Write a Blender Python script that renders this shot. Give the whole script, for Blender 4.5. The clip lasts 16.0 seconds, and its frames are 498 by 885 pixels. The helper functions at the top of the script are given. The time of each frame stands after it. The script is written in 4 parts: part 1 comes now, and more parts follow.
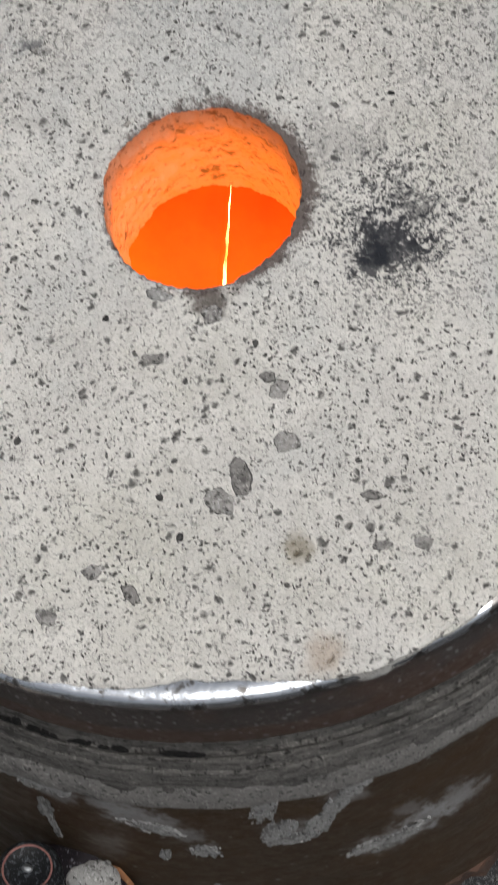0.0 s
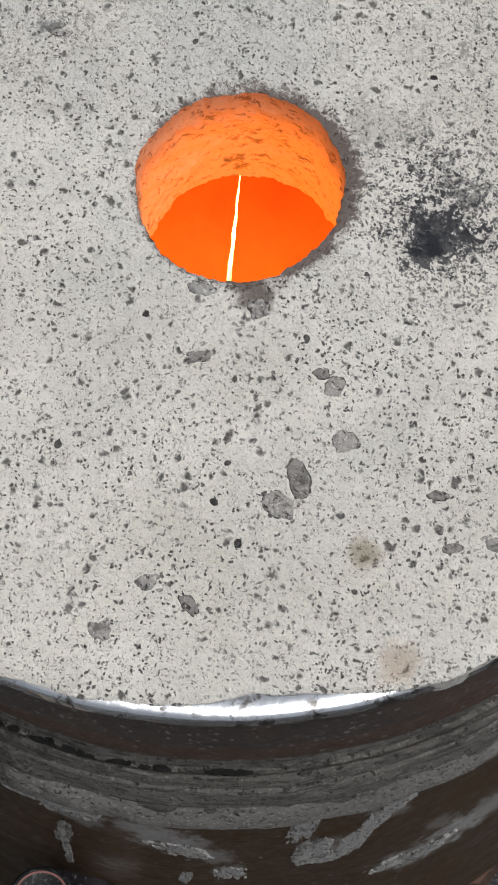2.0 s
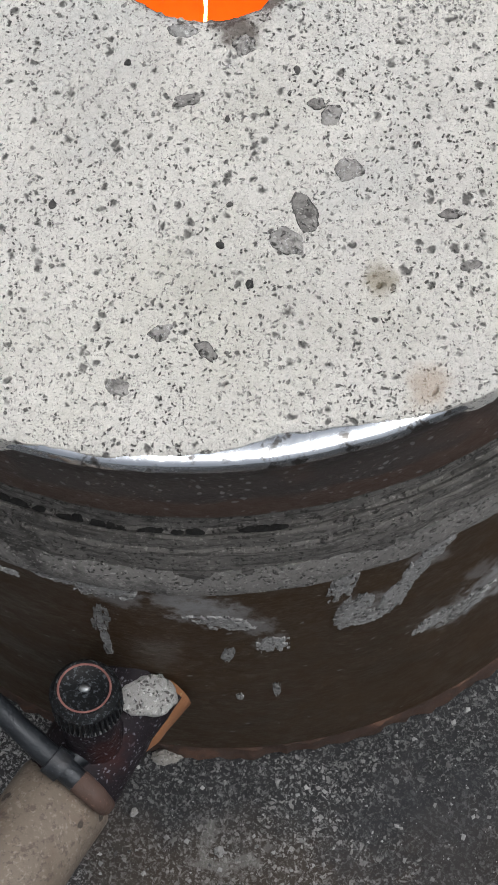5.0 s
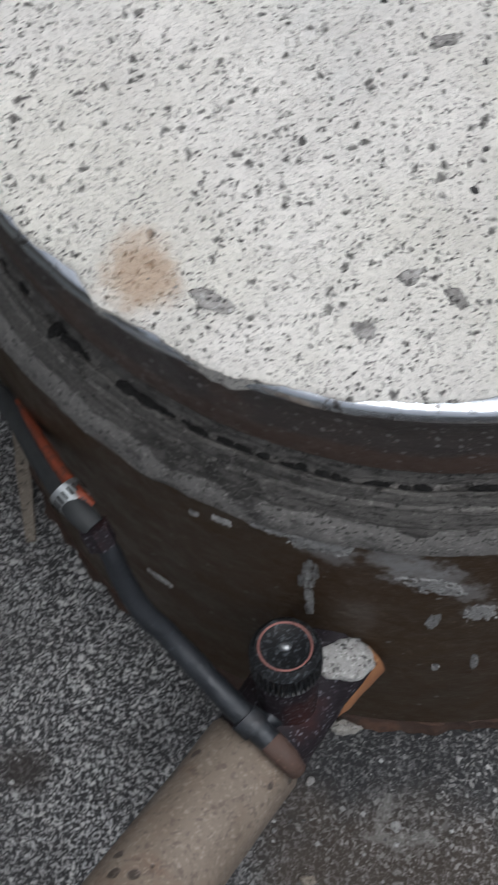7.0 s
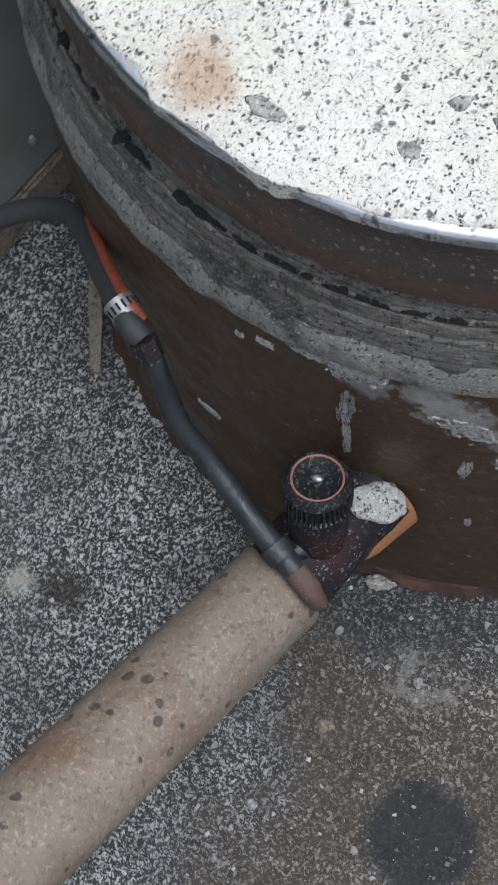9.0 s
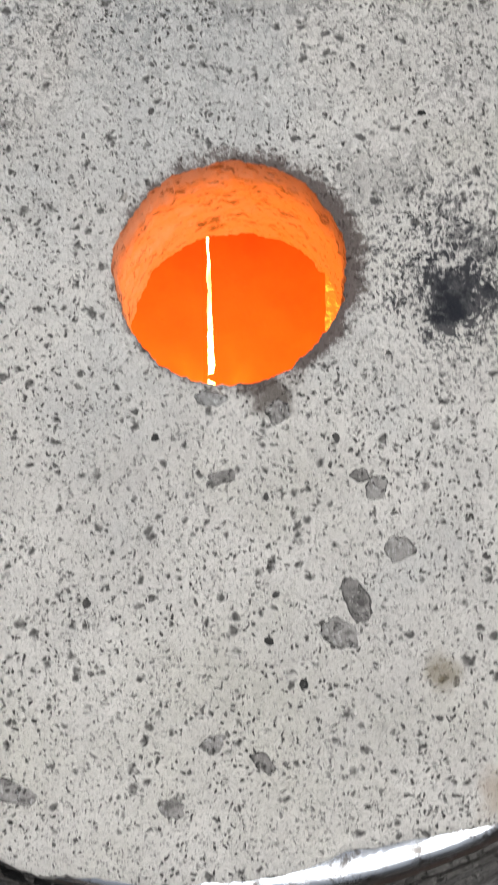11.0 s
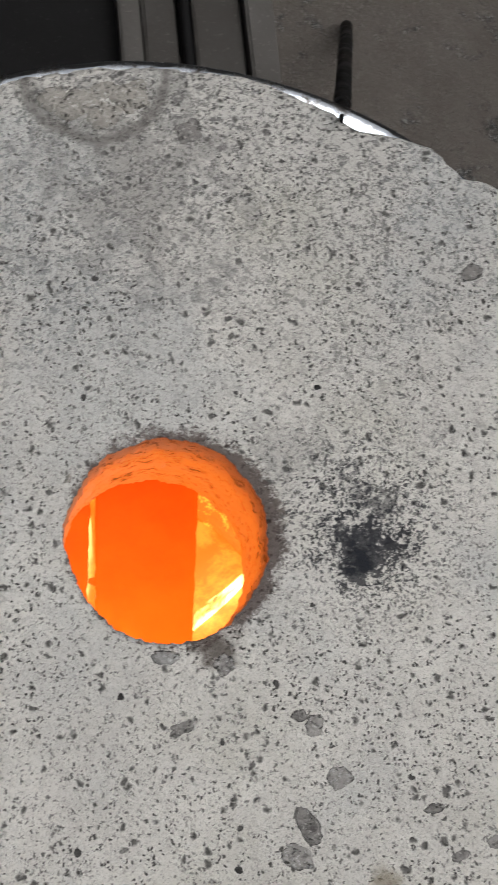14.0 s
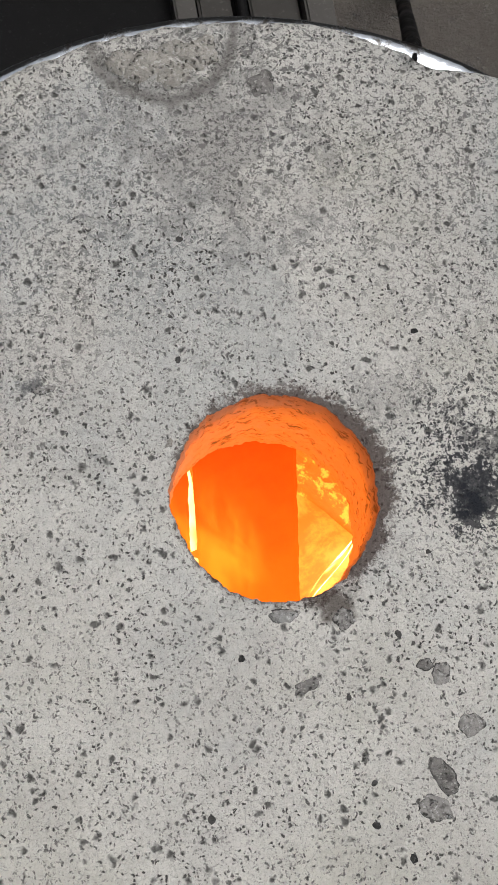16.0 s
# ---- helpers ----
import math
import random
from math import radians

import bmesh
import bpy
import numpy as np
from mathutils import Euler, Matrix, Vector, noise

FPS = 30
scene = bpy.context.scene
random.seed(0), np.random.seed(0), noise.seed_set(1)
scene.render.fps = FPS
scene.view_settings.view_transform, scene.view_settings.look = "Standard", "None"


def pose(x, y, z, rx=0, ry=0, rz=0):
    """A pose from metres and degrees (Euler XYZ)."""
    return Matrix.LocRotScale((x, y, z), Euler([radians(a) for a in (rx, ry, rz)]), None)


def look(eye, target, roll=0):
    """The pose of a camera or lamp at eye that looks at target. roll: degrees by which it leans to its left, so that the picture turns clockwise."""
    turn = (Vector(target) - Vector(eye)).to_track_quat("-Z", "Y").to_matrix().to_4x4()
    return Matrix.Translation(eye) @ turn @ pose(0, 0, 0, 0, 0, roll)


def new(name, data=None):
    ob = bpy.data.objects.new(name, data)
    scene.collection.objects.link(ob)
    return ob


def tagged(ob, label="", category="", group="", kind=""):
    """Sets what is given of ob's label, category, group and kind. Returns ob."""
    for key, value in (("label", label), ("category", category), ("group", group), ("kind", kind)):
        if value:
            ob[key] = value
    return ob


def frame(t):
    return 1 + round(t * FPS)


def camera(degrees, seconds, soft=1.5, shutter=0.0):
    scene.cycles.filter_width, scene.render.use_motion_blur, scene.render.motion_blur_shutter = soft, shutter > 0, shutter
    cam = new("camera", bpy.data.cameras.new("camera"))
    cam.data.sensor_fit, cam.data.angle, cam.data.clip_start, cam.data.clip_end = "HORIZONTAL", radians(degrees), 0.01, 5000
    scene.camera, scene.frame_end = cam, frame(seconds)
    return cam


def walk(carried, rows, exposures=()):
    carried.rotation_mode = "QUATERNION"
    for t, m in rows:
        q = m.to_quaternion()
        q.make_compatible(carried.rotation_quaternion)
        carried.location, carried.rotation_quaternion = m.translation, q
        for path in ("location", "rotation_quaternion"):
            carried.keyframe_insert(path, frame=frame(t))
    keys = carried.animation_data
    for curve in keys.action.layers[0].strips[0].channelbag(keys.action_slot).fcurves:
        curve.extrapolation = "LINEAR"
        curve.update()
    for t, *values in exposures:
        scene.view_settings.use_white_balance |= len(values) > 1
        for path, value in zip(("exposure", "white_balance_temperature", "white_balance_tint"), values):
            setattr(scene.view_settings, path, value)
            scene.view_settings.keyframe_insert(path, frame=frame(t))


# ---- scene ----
cam = camera(15.2, 16.0, shutter=0.3)
PATH = [
    (0, (0.1939, -0.4885, 1.6650), (-0.0983, 0.2169, -0.1836), -14.72),
    (0.5, (0.1434, -0.4805, 1.6781), (-0.1005, 0.2818, -0.1548), -10.31),
    (1, (0.0979, -0.4829, 1.6525), (-0.0883, 0.2852, -0.1847), -7.38),
    (1.5, (0.0878, -0.4859, 1.6305), (-0.0781, 0.2644, -0.2160), -6.05),
    (2, (0.0826, -0.4888, 1.6238), (-0.0469, 0.2473, -0.2313), -3.77),
    (2.5, (0.0920, -0.4933, 1.6092), (-0.0172, 0.1845, -0.2692), -4.33),
    (3, (0.0972, -0.5092, 1.5837), (-0.0356, 0.0775, -0.3237), -9.98),
    (3.2, (0.0919, -0.5134, 1.5795), (-0.0488, 0.0637, -0.3303), -11.46),
    (5.3, (0.0688, -0.5412, 1.5747), (-0.0358, 0.0892, -0.3205), -9.37),
    (5.5, (0.0800, -0.5366, 1.5759), (-0.0589, 0.1203, -0.3080), -10.38),
    (6, (0.0825, -0.5315, 1.5729), (-0.0647, 0.1433, -0.3040), -10.39),
    (6.5, (0.0547, -0.5394, 1.5581), (-0.0570, 0.1096, -0.3303), -9.45),
    (6.8, (0.0225, -0.5462, 1.5447), (-0.1519, 0.0714, -0.3495), -14.21),
    (7, (0.0073, -0.5565, 1.5472), (-0.2178, 0.0454, -0.3468), -16.83),
    (7.5, (-0.0029, -0.5924, 1.5421), (-0.2872, -0.0427, -0.3597), -18.55),
    (8, (0.0339, -0.6157, 1.5436), (-0.2770, -0.0850, -0.3595), -17.90),
    (8.5, (0.0599, -0.6286, 1.5468), (-0.2778, -0.1135, -0.3560), -19.55),
    (9, (0.0561, -0.6123, 1.5488), (-0.2822, -0.1014, -0.3550), -23.15),
    (9.5, (0.0208, -0.5715, 1.5414), (-0.2278, -0.0376, -0.3700), -21.94),
    (10, (0.0004, -0.5067, 1.5454), (-0.0930, 0.0934, -0.3601), -12.92),
    (10.2, (0.0095, -0.4746, 1.5434), (-0.0409, 0.1587, -0.3530), -10.05),
    (12.3, (0.0260, -0.1940, 1.6981), (-0.0107, 0.1990, -0.2625), -4.74),
    (12.5, (0.0110, -0.1953, 1.7066), (0.0142, 0.1869, -0.2566), -0.37),
    (13, (-0.0268, -0.2108, 1.7345), (0.1496, 0.1810, -0.2189), 20.35),
    (13.5, (-0.1087, -0.2144, 1.7327), (0.0810, 0.2352, -0.2069), 18.43),
    (14, (-0.1394, -0.2062, 1.7456), (0.2317, 0.2873, -0.1567), 28.26),
    (14.5, (-0.1383, -0.2031, 1.7215), (0.2724, 0.2802, -0.1753), 30.16),
    (15, (-0.1509, -0.2231, 1.7184), (0.1695, 0.2877, -0.1886), 20.59),
    (15.5, (-0.1682, -0.2229, 1.7242), (0.1409, 0.2793, -0.1870), 19.36),
    (16, (-0.1621, -0.2206, 1.7165), (0.1462, 0.2864, -0.1935), 18.29),
]
EXPOSURES = [
    (0.0, -0.16, 6500, 10), (1.5, -0.16, 6500, 10), (2.5, 0.02, 6450, 9), (3.0, 0.12, 6400, 8), (5.5, 0.08, 6350, 10), (6.5, 0.10, 6300, 10), (7.0, 0.10, 6150, 10),
    (7.5, 0.45, 6050, 10), (8.5, 0.62, 6000, 9), (9.0, 0.56, 6000, 9), (9.5, 0.32, 6050, 10), (10.0, 0.18, 6250, 10), (10.2, 0.14, 6300, 10), (12.3, -0.60, 6500, 11), (12.5, -0.62, 6500, 11),
    (13.5, -0.58, 6500, 10), (14.0, -0.48, 6500, 10), (16.0, -0.37, 6500, 10),
]
walk(cam, [(t, look(eye, goal, roll)) for t, eye, goal, roll in PATH], EXPOSURES)

# ---------------------------------------------------------------- light
SUN_EL, SUN_AZ = radians(73), radians(95)
world = bpy.data.worlds.new("overcast_sky")
scene.world = world
world.use_nodes = True
wn = world.node_tree
sky = wn.nodes.new("ShaderNodeTexSky")
sky.sky_type = "NISHITA"
sky.sun_disc = False
sky.sun_elevation, sky.sun_rotation = SUN_EL, SUN_AZ
sky.dust_density, sky.air_density, sky.ozone_density = 8.0, 1.0, 0.3
wn.nodes["Background"].inputs["Strength"].default_value = 0.118
veil = wn.nodes.new("ShaderNodeHueSaturation")  # cloud takes most of the blue out of the sky
veil.inputs["Saturation"].default_value = 0.25
wn.links.new(sky.outputs["Color"], veil.inputs["Color"])
wn.links.new(veil.outputs["Color"], wn.nodes["Background"].inputs["Color"])
sun = new("sun", bpy.data.lights.new("sun", "SUN"))
sun.data.energy, sun.data.angle, sun.data.color = 1.27, radians(48), (1.0, 0.985, 0.96)
sun.matrix_world = look((math.sin(SUN_AZ) * math.cos(SUN_EL) * 10, math.cos(SUN_AZ) * math.cos(SUN_EL) * 10, math.sin(SUN_EL) * 10), (0, 0, 0))


# ---------------------------------------------------------------- node helpers
def material(name, rough=0.8, metal=0.0):
    m = bpy.data.materials.new(name)
    m.use_nodes = True
    b = m.node_tree.nodes["Principled BSDF"]
    b.inputs["Roughness"].default_value, b.inputs["Metallic"].default_value = rough, metal
    return m, m.node_tree, b


def node(nt, kind, props=None, **sockets):
    n = nt.nodes.new(kind)
    props = props or {}
    if "operation" in props:
        n.operation = props["operation"]
    if "feature" in props:
        n.feature = props["feature"]
    if "interpolation_type" in props:
        n.interpolation_type = props["interpolation_type"]
    for k, v in sockets.items():
        s = n.inputs[int(k[1:])] if k[0] == "i" and k[1:].isdigit() else n.inputs[k]
        if isinstance(v, bpy.types.NodeSocket):
            nt.links.new(v, s)
        else:
            s.default_value = v
    return n


def coords(nt, warp=0.0, warp_scale=60.0):
    c = node(nt, "ShaderNodeTexCoord").outputs["Object"]
    if warp:
        w = node(nt, "ShaderNodeTexNoise", Vector=c, Scale=warp_scale, Detail=2.0).outputs["Color"]
        s = node(nt, "ShaderNodeVectorMath", {"operation": "SUBTRACT"}, i0=w, i1=(0.5, 0.5, 0.5)).outputs[0]
        s = node(nt, "ShaderNodeVectorMath", {"operation": "SCALE"}, i0=s, Scale=warp).outputs[0]
        c = node(nt, "ShaderNodeVectorMath", {"operation": "ADD"}, i0=c, i1=s).outputs[0]
    return c


def grain(nt, vec, scale, detail=4.0, rough=0.6):
    return node(nt, "ShaderNodeTexNoise", Vector=vec, Scale=scale, Detail=detail, Roughness=rough).outputs["Fac"]


def calc(nt, op, a, b=0.0):
    return node(nt, "ShaderNodeMath", {"operation": op}, i0=a, i1=b).outputs[0]


def span(nt, v, lo, hi, a=0.0, b=1.0):
    return node(nt, "ShaderNodeMapRange", {"interpolation_type": "SMOOTHSTEP"}, i0=v, i1=lo, i2=hi, i3=a, i4=b).outputs[0]


def blend(nt, fac, a, b):
    n = nt.nodes.new("ShaderNodeMix")
    n.data_type = "RGBA"
    for s, v in ((n.inputs[0], fac), (n.inputs[6], a), (n.inputs[7], b)):
        if isinstance(v, bpy.types.NodeSocket):
            nt.links.new(v, s)
        else:
            s.default_value = v if not isinstance(v, tuple) or len(v) == 4 else (*v, 1.0)
    return n.outputs[2]


def specks(nt, vec, scale, most, soft=0.12, least=-0.25):
    """Dots of many sizes: 1 inside a dot."""
    v = node(nt, "ShaderNodeTexVoronoi", Vector=vec, Scale=scale)
    size = span(nt, node(nt, "ShaderNodeSeparateColor", Color=v.outputs["Color"]).outputs[0], 0.0, 1.0, least, most)
    edge = calc(nt, "SUBTRACT", size, v.outputs["Distance"])
    return span(nt, edge, 0.0, soft)


def rimmed(nt, vec, scale, most, soft, least):
    """Pits: the mask of the dark hollow and of the painted highlight rim round it."""
    v = node(nt, "ShaderNodeTexVoronoi", Vector=vec, Scale=scale)
    size = span(nt, node(nt, "ShaderNodeSeparateColor", Color=v.outputs["Color"]).outputs[0], 0.0, 1.0, least, most)
    edge = calc(nt, "SUBTRACT", size, v.outputs["Distance"])
    hollow = span(nt, edge, 0.0, soft)
    rim = calc(nt, "MULTIPLY", span(nt, edge, -0.16, -0.02), span(nt, size, 0.02, 0.1))
    return hollow, calc(nt, "MULTIPLY", rim, calc(nt, "SUBTRACT", 1.0, hollow))


def stain(nt, vec, centre, radius, ragged=0.5, scale=60.0, core=0.3):
    """1 in the middle of a ragged stain round centre."""
    d = node(nt, "ShaderNodeVectorMath", {"operation": "DISTANCE"}, i0=vec, i1=centre).outputs["Value"]
    d = calc(nt, "DIVIDE", d, radius)
    d = calc(nt, "ADD", d, calc(nt, "MULTIPLY", calc(nt, "SUBTRACT", grain(nt, vec, scale, 5.0, 0.7), 0.5), ragged * 4.0))
    return span(nt, d, 1.0, core)


def relief(nt, bsdf, height, strength=0.5, distance=0.001):
    n = node(nt, "ShaderNodeBump", Strength=strength, Distance=distance, Height=height)
    nt.links.new(n.outputs["Normal"], bsdf.inputs["Normal"])


def paint(nt, bsdf, socket, value):
    nt.links.new(value, bsdf.inputs[socket])


LID_Z = 0.757

# ---------------------------------------------------------------- materials
# refractory castable of the lid: pale grey, pitted, soot-stained
REFRACTORY, nt, b = material("refractory_castable", 0.9)
c = coords(nt)
cw = coords(nt, 0.004, 180.0)
cx = coords(nt, 0.009, 260.0)
fine, rim1 = rimmed(nt, coords(nt, 0.006, 240.0), 430.0, 0.58, 0.32, -0.22)
dust = span(nt, grain(nt, cx, 430.0, 3.0, 0.7), 0.54, 0.68)
mid, rim2 = rimmed(nt, coords(nt, 0.008, 150.0), 165.0, 0.46, 0.30, -0.66)
worm = span(nt, grain(nt, cx, 290.0, 4.0, 0.65), 0.49, 0.60)
patchy = span(nt, grain(nt, c, 9.0, 4.0), 0.35, 0.7)
sepc = node(nt, "ShaderNodeSeparateXYZ", Vector=c)
back = span(nt, calc(nt, "ADD", sepc.outputs[1], calc(nt, "MULTIPLY", calc(nt, "SUBTRACT", grain(nt, c, 14.0), 0.5), 0.35)), 0.0, 0.19)
tone = blend(nt, grain(nt, c, 34.0, 6.0, 0.7), (0.57, 0.558, 0.525), (0.86, 0.845, 0.80))
tone = blend(nt, calc(nt, "MULTIPLY", span(nt, grain(nt, cx, 420.0, 3.0), 0.5, 0.62), 0.35), tone, (0.64, 0.63, 0.60))
tone = blend(nt, calc(nt, "MULTIPLY", patchy, 0.30), tone, (0.46, 0.45, 0.43))
tone = blend(nt, calc(nt, "MULTIPLY", back, 0.25), tone, (0.40, 0.405, 0.395))
tone = blend(nt, calc(nt, "MULTIPLY", worm, calc(nt, "ADD", calc(nt, "MULTIPLY", back, 0.78), 0.12)), tone, (0.15, 0.148, 0.144))
tint = grain(nt, node(nt, "ShaderNodeVectorMath", {"operation": "ADD"}, i0=c, i1=(3.1, 1.7, 0.0)).outputs[0], 7.0, 4.0, 0.6)
tone = blend(nt, calc(nt, "MULTIPLY", span(nt, tint, 0.5, 0.66), 0.32), tone, (0.42, 0.46, 0.48))
tone = blend(nt, calc(nt, "MULTIPLY", span(nt, tint, 0.5, 0.33), 0.28), tone, (0.53, 0.525, 0.43))
# highlights painted round the pits to make them look sunken
tone = blend(nt, calc(nt, "MULTIPLY", calc(nt, "MAXIMUM", rim1, rim2), 0.35), tone, (0.72, 0.71, 0.68))
tone = blend(nt, calc(nt, "MULTIPLY", calc(nt, "MULTIPLY", dust, span(nt, grain(nt, c, 16.0, 4.0, 0.6), 0.36, 0.60, 0.3, 1.0)), 0.42), tone, (0.26, 0.252, 0.24))
tiny = specks(nt, coords(nt, 0.005, 330.0), 640.0, 0.62, 0.35, -0.12)
tone = blend(nt, calc(nt, "MULTIPLY", tiny, span(nt, grain(nt, c, 21.0, 4.0, 0.65), 0.36, 0.60, 0.36, 0.80)), tone, (0.21, 0.205, 0.196))
crowd = span(nt, grain(nt, c, 16.0, 4.0, 0.6), 0.36, 0.60, 0.50, 1.0)
tone = blend(nt, calc(nt, "MULTIPLY", fine, crowd), tone, (0.080, 0.077, 0.073))
tone = blend(nt, calc(nt, "MULTIPLY", mid, 0.9), tone, (0.085, 0.082, 0.078))
# soot splattered beside the flue
for centre, radius, amount in (((0.108, -0.016, LID_Z), 0.038, 0.9), ((0.118, 0.006, LID_Z), 0.036, 0.65), ((0.070, 0.046, LID_Z), 0.030, 0.22)):
    d = node(nt, "ShaderNodeVectorMath", {"operation": "DISTANCE"}, i0=c, i1=centre).outputs["Value"]
    d = calc(nt, "ADD", calc(nt, "DIVIDE", d, radius), calc(nt, "MULTIPLY", calc(nt, "SUBTRACT", grain(nt, cx, 210.0, 5.0, 0.75), 0.5), 3.4))
    d = calc(nt, "ADD", d, calc(nt, "MULTIPLY", calc(nt, "SUBTRACT", grain(nt, c, 40.0), 0.5), 1.6))
    tone = blend(nt, calc(nt, "MULTIPLY", span(nt, d, 0.62, 0.35), amount), tone, (0.022, 0.024, 0.032))
# fine spray of soot round the splash
d = node(nt, "ShaderNodeVectorMath", {"operation": "DISTANCE"}, i0=c, i1=(0.112, -0.004, LID_Z)).outputs["Value"]
d = calc(nt, "ADD", d, calc(nt, "MULTIPLY", calc(nt, "SUBTRACT", grain(nt, c, 45.0, 4.0, 0.6), 0.5), 0.06))
spray = calc(nt, "MULTIPLY", specks(nt, coords(nt, 0.008, 210.0), 480.0, 0.70, 0.2, -0.15), span(nt, d, 0.085, 0.025))
tone = blend(nt, calc(nt, "MULTIPLY", spray, 0.85), tone, (0.030, 0.032, 0.040))
# scorched ring round the flue
d = node(nt, "ShaderNodeVectorMath", {"operation": "DISTANCE"}, i0=c, i1=(0.0045, 0.0035, LID_Z)).outputs["Value"]
d = calc(nt, "ADD", d, calc(nt, "MULTIPLY", calc(nt, "SUBTRACT", grain(nt, c, 70.0, 5.0, 0.7), 0.5), 0.020))
d = calc(nt, "ADD", d, calc(nt, "MULTIPLY", calc(nt, "SUBTRACT", grain(nt, cx, 260.0, 4.0, 0.7), 0.5), 0.022))
tone = blend(nt, calc(nt, "MULTIPLY", span(nt, d, 0.0630, 0.0575), 0.85), tone, (0.085, 0.060, 0.052))
# dark furrow round the fireclay plug
d = node(nt, "ShaderNodeVectorMath", {"operation": "DISTANCE"}, i0=c, i1=(0.001, 0.282, LID_Z)).outputs["Value"]
d = calc(nt, "ADD", d, calc(nt, "MULTIPLY", calc(nt, "SUBTRACT", grain(nt, c, 80.0, 5.0, 0.7), 0.5), 0.016))
d = calc(nt, "ABSOLUTE", calc(nt, "SUBTRACT", d, 0.041))
tone = blend(nt, calc(nt, "MULTIPLY", span(nt, d, 0.007, 0.001), 0.7), tone, (0.13, 0.122, 0.112))
for centre, radius, colour, amount, ragged in (
    ((0.104, -0.022, LID_Z), 0.011, (0.014, 0.017, 0.024), 1.0, 1.1),
    ((0.015, -0.0605, LID_Z), 0.016, (0.075, 0.056, 0.046), 0.85, 0.6),
    ((-0.143, -0.224, LID_Z), 0.026, (0.36, 0.235, 0.14), 0.7, 0.35),
    ((0.084, -0.197, LID_Z), 0.011, (0.25, 0.21, 0.14), 0.7, 0.4),
    ((0.106, -0.252, LID_Z), 0.016, (0.40, 0.31, 0.23), 0.6, 0.4),
    ((-0.112, 0.229, LID_Z), 0.020, (0.08, 0.08, 0.082), 0.6, 0.6),
    ((-0.115, 0.092, LID_Z), 0.009, (0.05, 0.055, 0.065), 0.7, 1.2),
    ((-0.098, 0.040, LID_Z), 0.012, (0.16, 0.155, 0.145), 0.2, 1.8),
    ((0.010, 0.215, LID_Z), 0.075, (0.21, 0.205, 0.20), 0.45, 1.3),
):
    tone = blend(nt, calc(nt, "MULTIPLY", stain(nt, c, centre, radius, ragged), amount), tone, colour)
paint(nt, b, "Base Color", tone)
h = calc(nt, "SUBTRACT", calc(nt, "MULTIPLY", grain(nt, c, 240.0, 6.0, 0.75), 1.1), calc(nt, "ADD", calc(nt, "MULTIPLY", fine, 0.6), mid))
relief(nt, b, h, 1.0, 0.0024)

# hot, vitrified wall of the flue: pale castable with cracks
FLUE, nt, b = material("flue_castable", 0.75)
c = coords(nt, 0.010, 90.0)
stretched = node(nt, "ShaderNodeVectorMath", {"operation": "MULTIPLY"}, i0=c, i1=(1.0, 1.0, 2.6)).outputs[0]
dark = span(nt, grain(nt, stretched, 150.0, 4.0, 0.65), 0.57, 0.66)
flakes = span(nt, grain(nt, stretched, 55.0, 5.0, 0.7), 0.55, 0.63)
tone = blend(nt, grain(nt, c, 60.0), (0.26, 0.175, 0.12), (0.40, 0.29, 0.20))
tone = blend(nt, calc(nt, "MULTIPLY", calc(nt, "MAXIMUM", dark, flakes), 0.85), tone, (0.06, 0.035, 0.022))
paint(nt, b, "Base Color", tone)
relief(nt, b, calc(nt, "SUBTRACT", grain(nt, c, 130.0), dark), 0.9, 0.002)
# emission for the red-hot lower part and for firelight on the wall, fading towards the mouth
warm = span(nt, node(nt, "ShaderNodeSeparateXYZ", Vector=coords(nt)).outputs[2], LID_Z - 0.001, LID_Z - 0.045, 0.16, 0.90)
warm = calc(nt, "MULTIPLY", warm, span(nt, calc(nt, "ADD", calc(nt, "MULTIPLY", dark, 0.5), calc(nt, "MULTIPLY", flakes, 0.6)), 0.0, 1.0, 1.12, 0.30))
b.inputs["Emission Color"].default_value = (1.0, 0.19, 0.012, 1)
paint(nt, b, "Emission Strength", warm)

# incandescent lining inside the furnace
HOT_LINING, nt, b = material("incandescent_lining", 0.9)
c = coords(nt, 0.01, 40.0)
stretched = node(nt, "ShaderNodeVectorMath", {"operation": "MULTIPLY"}, i0=c, i1=(1.0, 1.0, 0.35)).outputs[0]
veins = span(nt, grain(nt, stretched, 75.0, 5.0, 0.7), 0.50, 0.60)
b.inputs["Base Color"].default_value = (0.35, 0.2, 0.12, 1)
heat = node(nt, "ShaderNodeSeparateXYZ", Vector=coords(nt)).outputs[2]
glow = blend(nt, veins, (1.0, 0.16, 0.004, 1), (1.0, 0.42, 0.04, 1))
paint(nt, b, "Emission Color", glow)
paint(nt, b, "Emission Strength", calc(nt, "ADD", span(nt, grain(nt, c, 30.0), 0.3, 0.7, 0.75, 1.1), calc(nt, "MULTIPLY", veins, 0.8)))
relief(nt, b, grain(nt, c, 90.0), 0.8, 0.004)

HOT_BED, nt, b = material("white_hot_bed", 0.9)
c = coords(nt, 0.02, 30.0)
b.inputs["Base Color"].default_value = (0.4, 0.25, 0.15, 1)
paint(nt, b, "Emission Color", blend(nt, span(nt, grain(nt, c, 38.0, 5.0, 0.7), 0.40, 0.62), (1.0, 0.13, 0.004, 1), (1.0, 0.32, 0.03, 1)))
b.inputs["Emission Strength"].default_value = 1.55

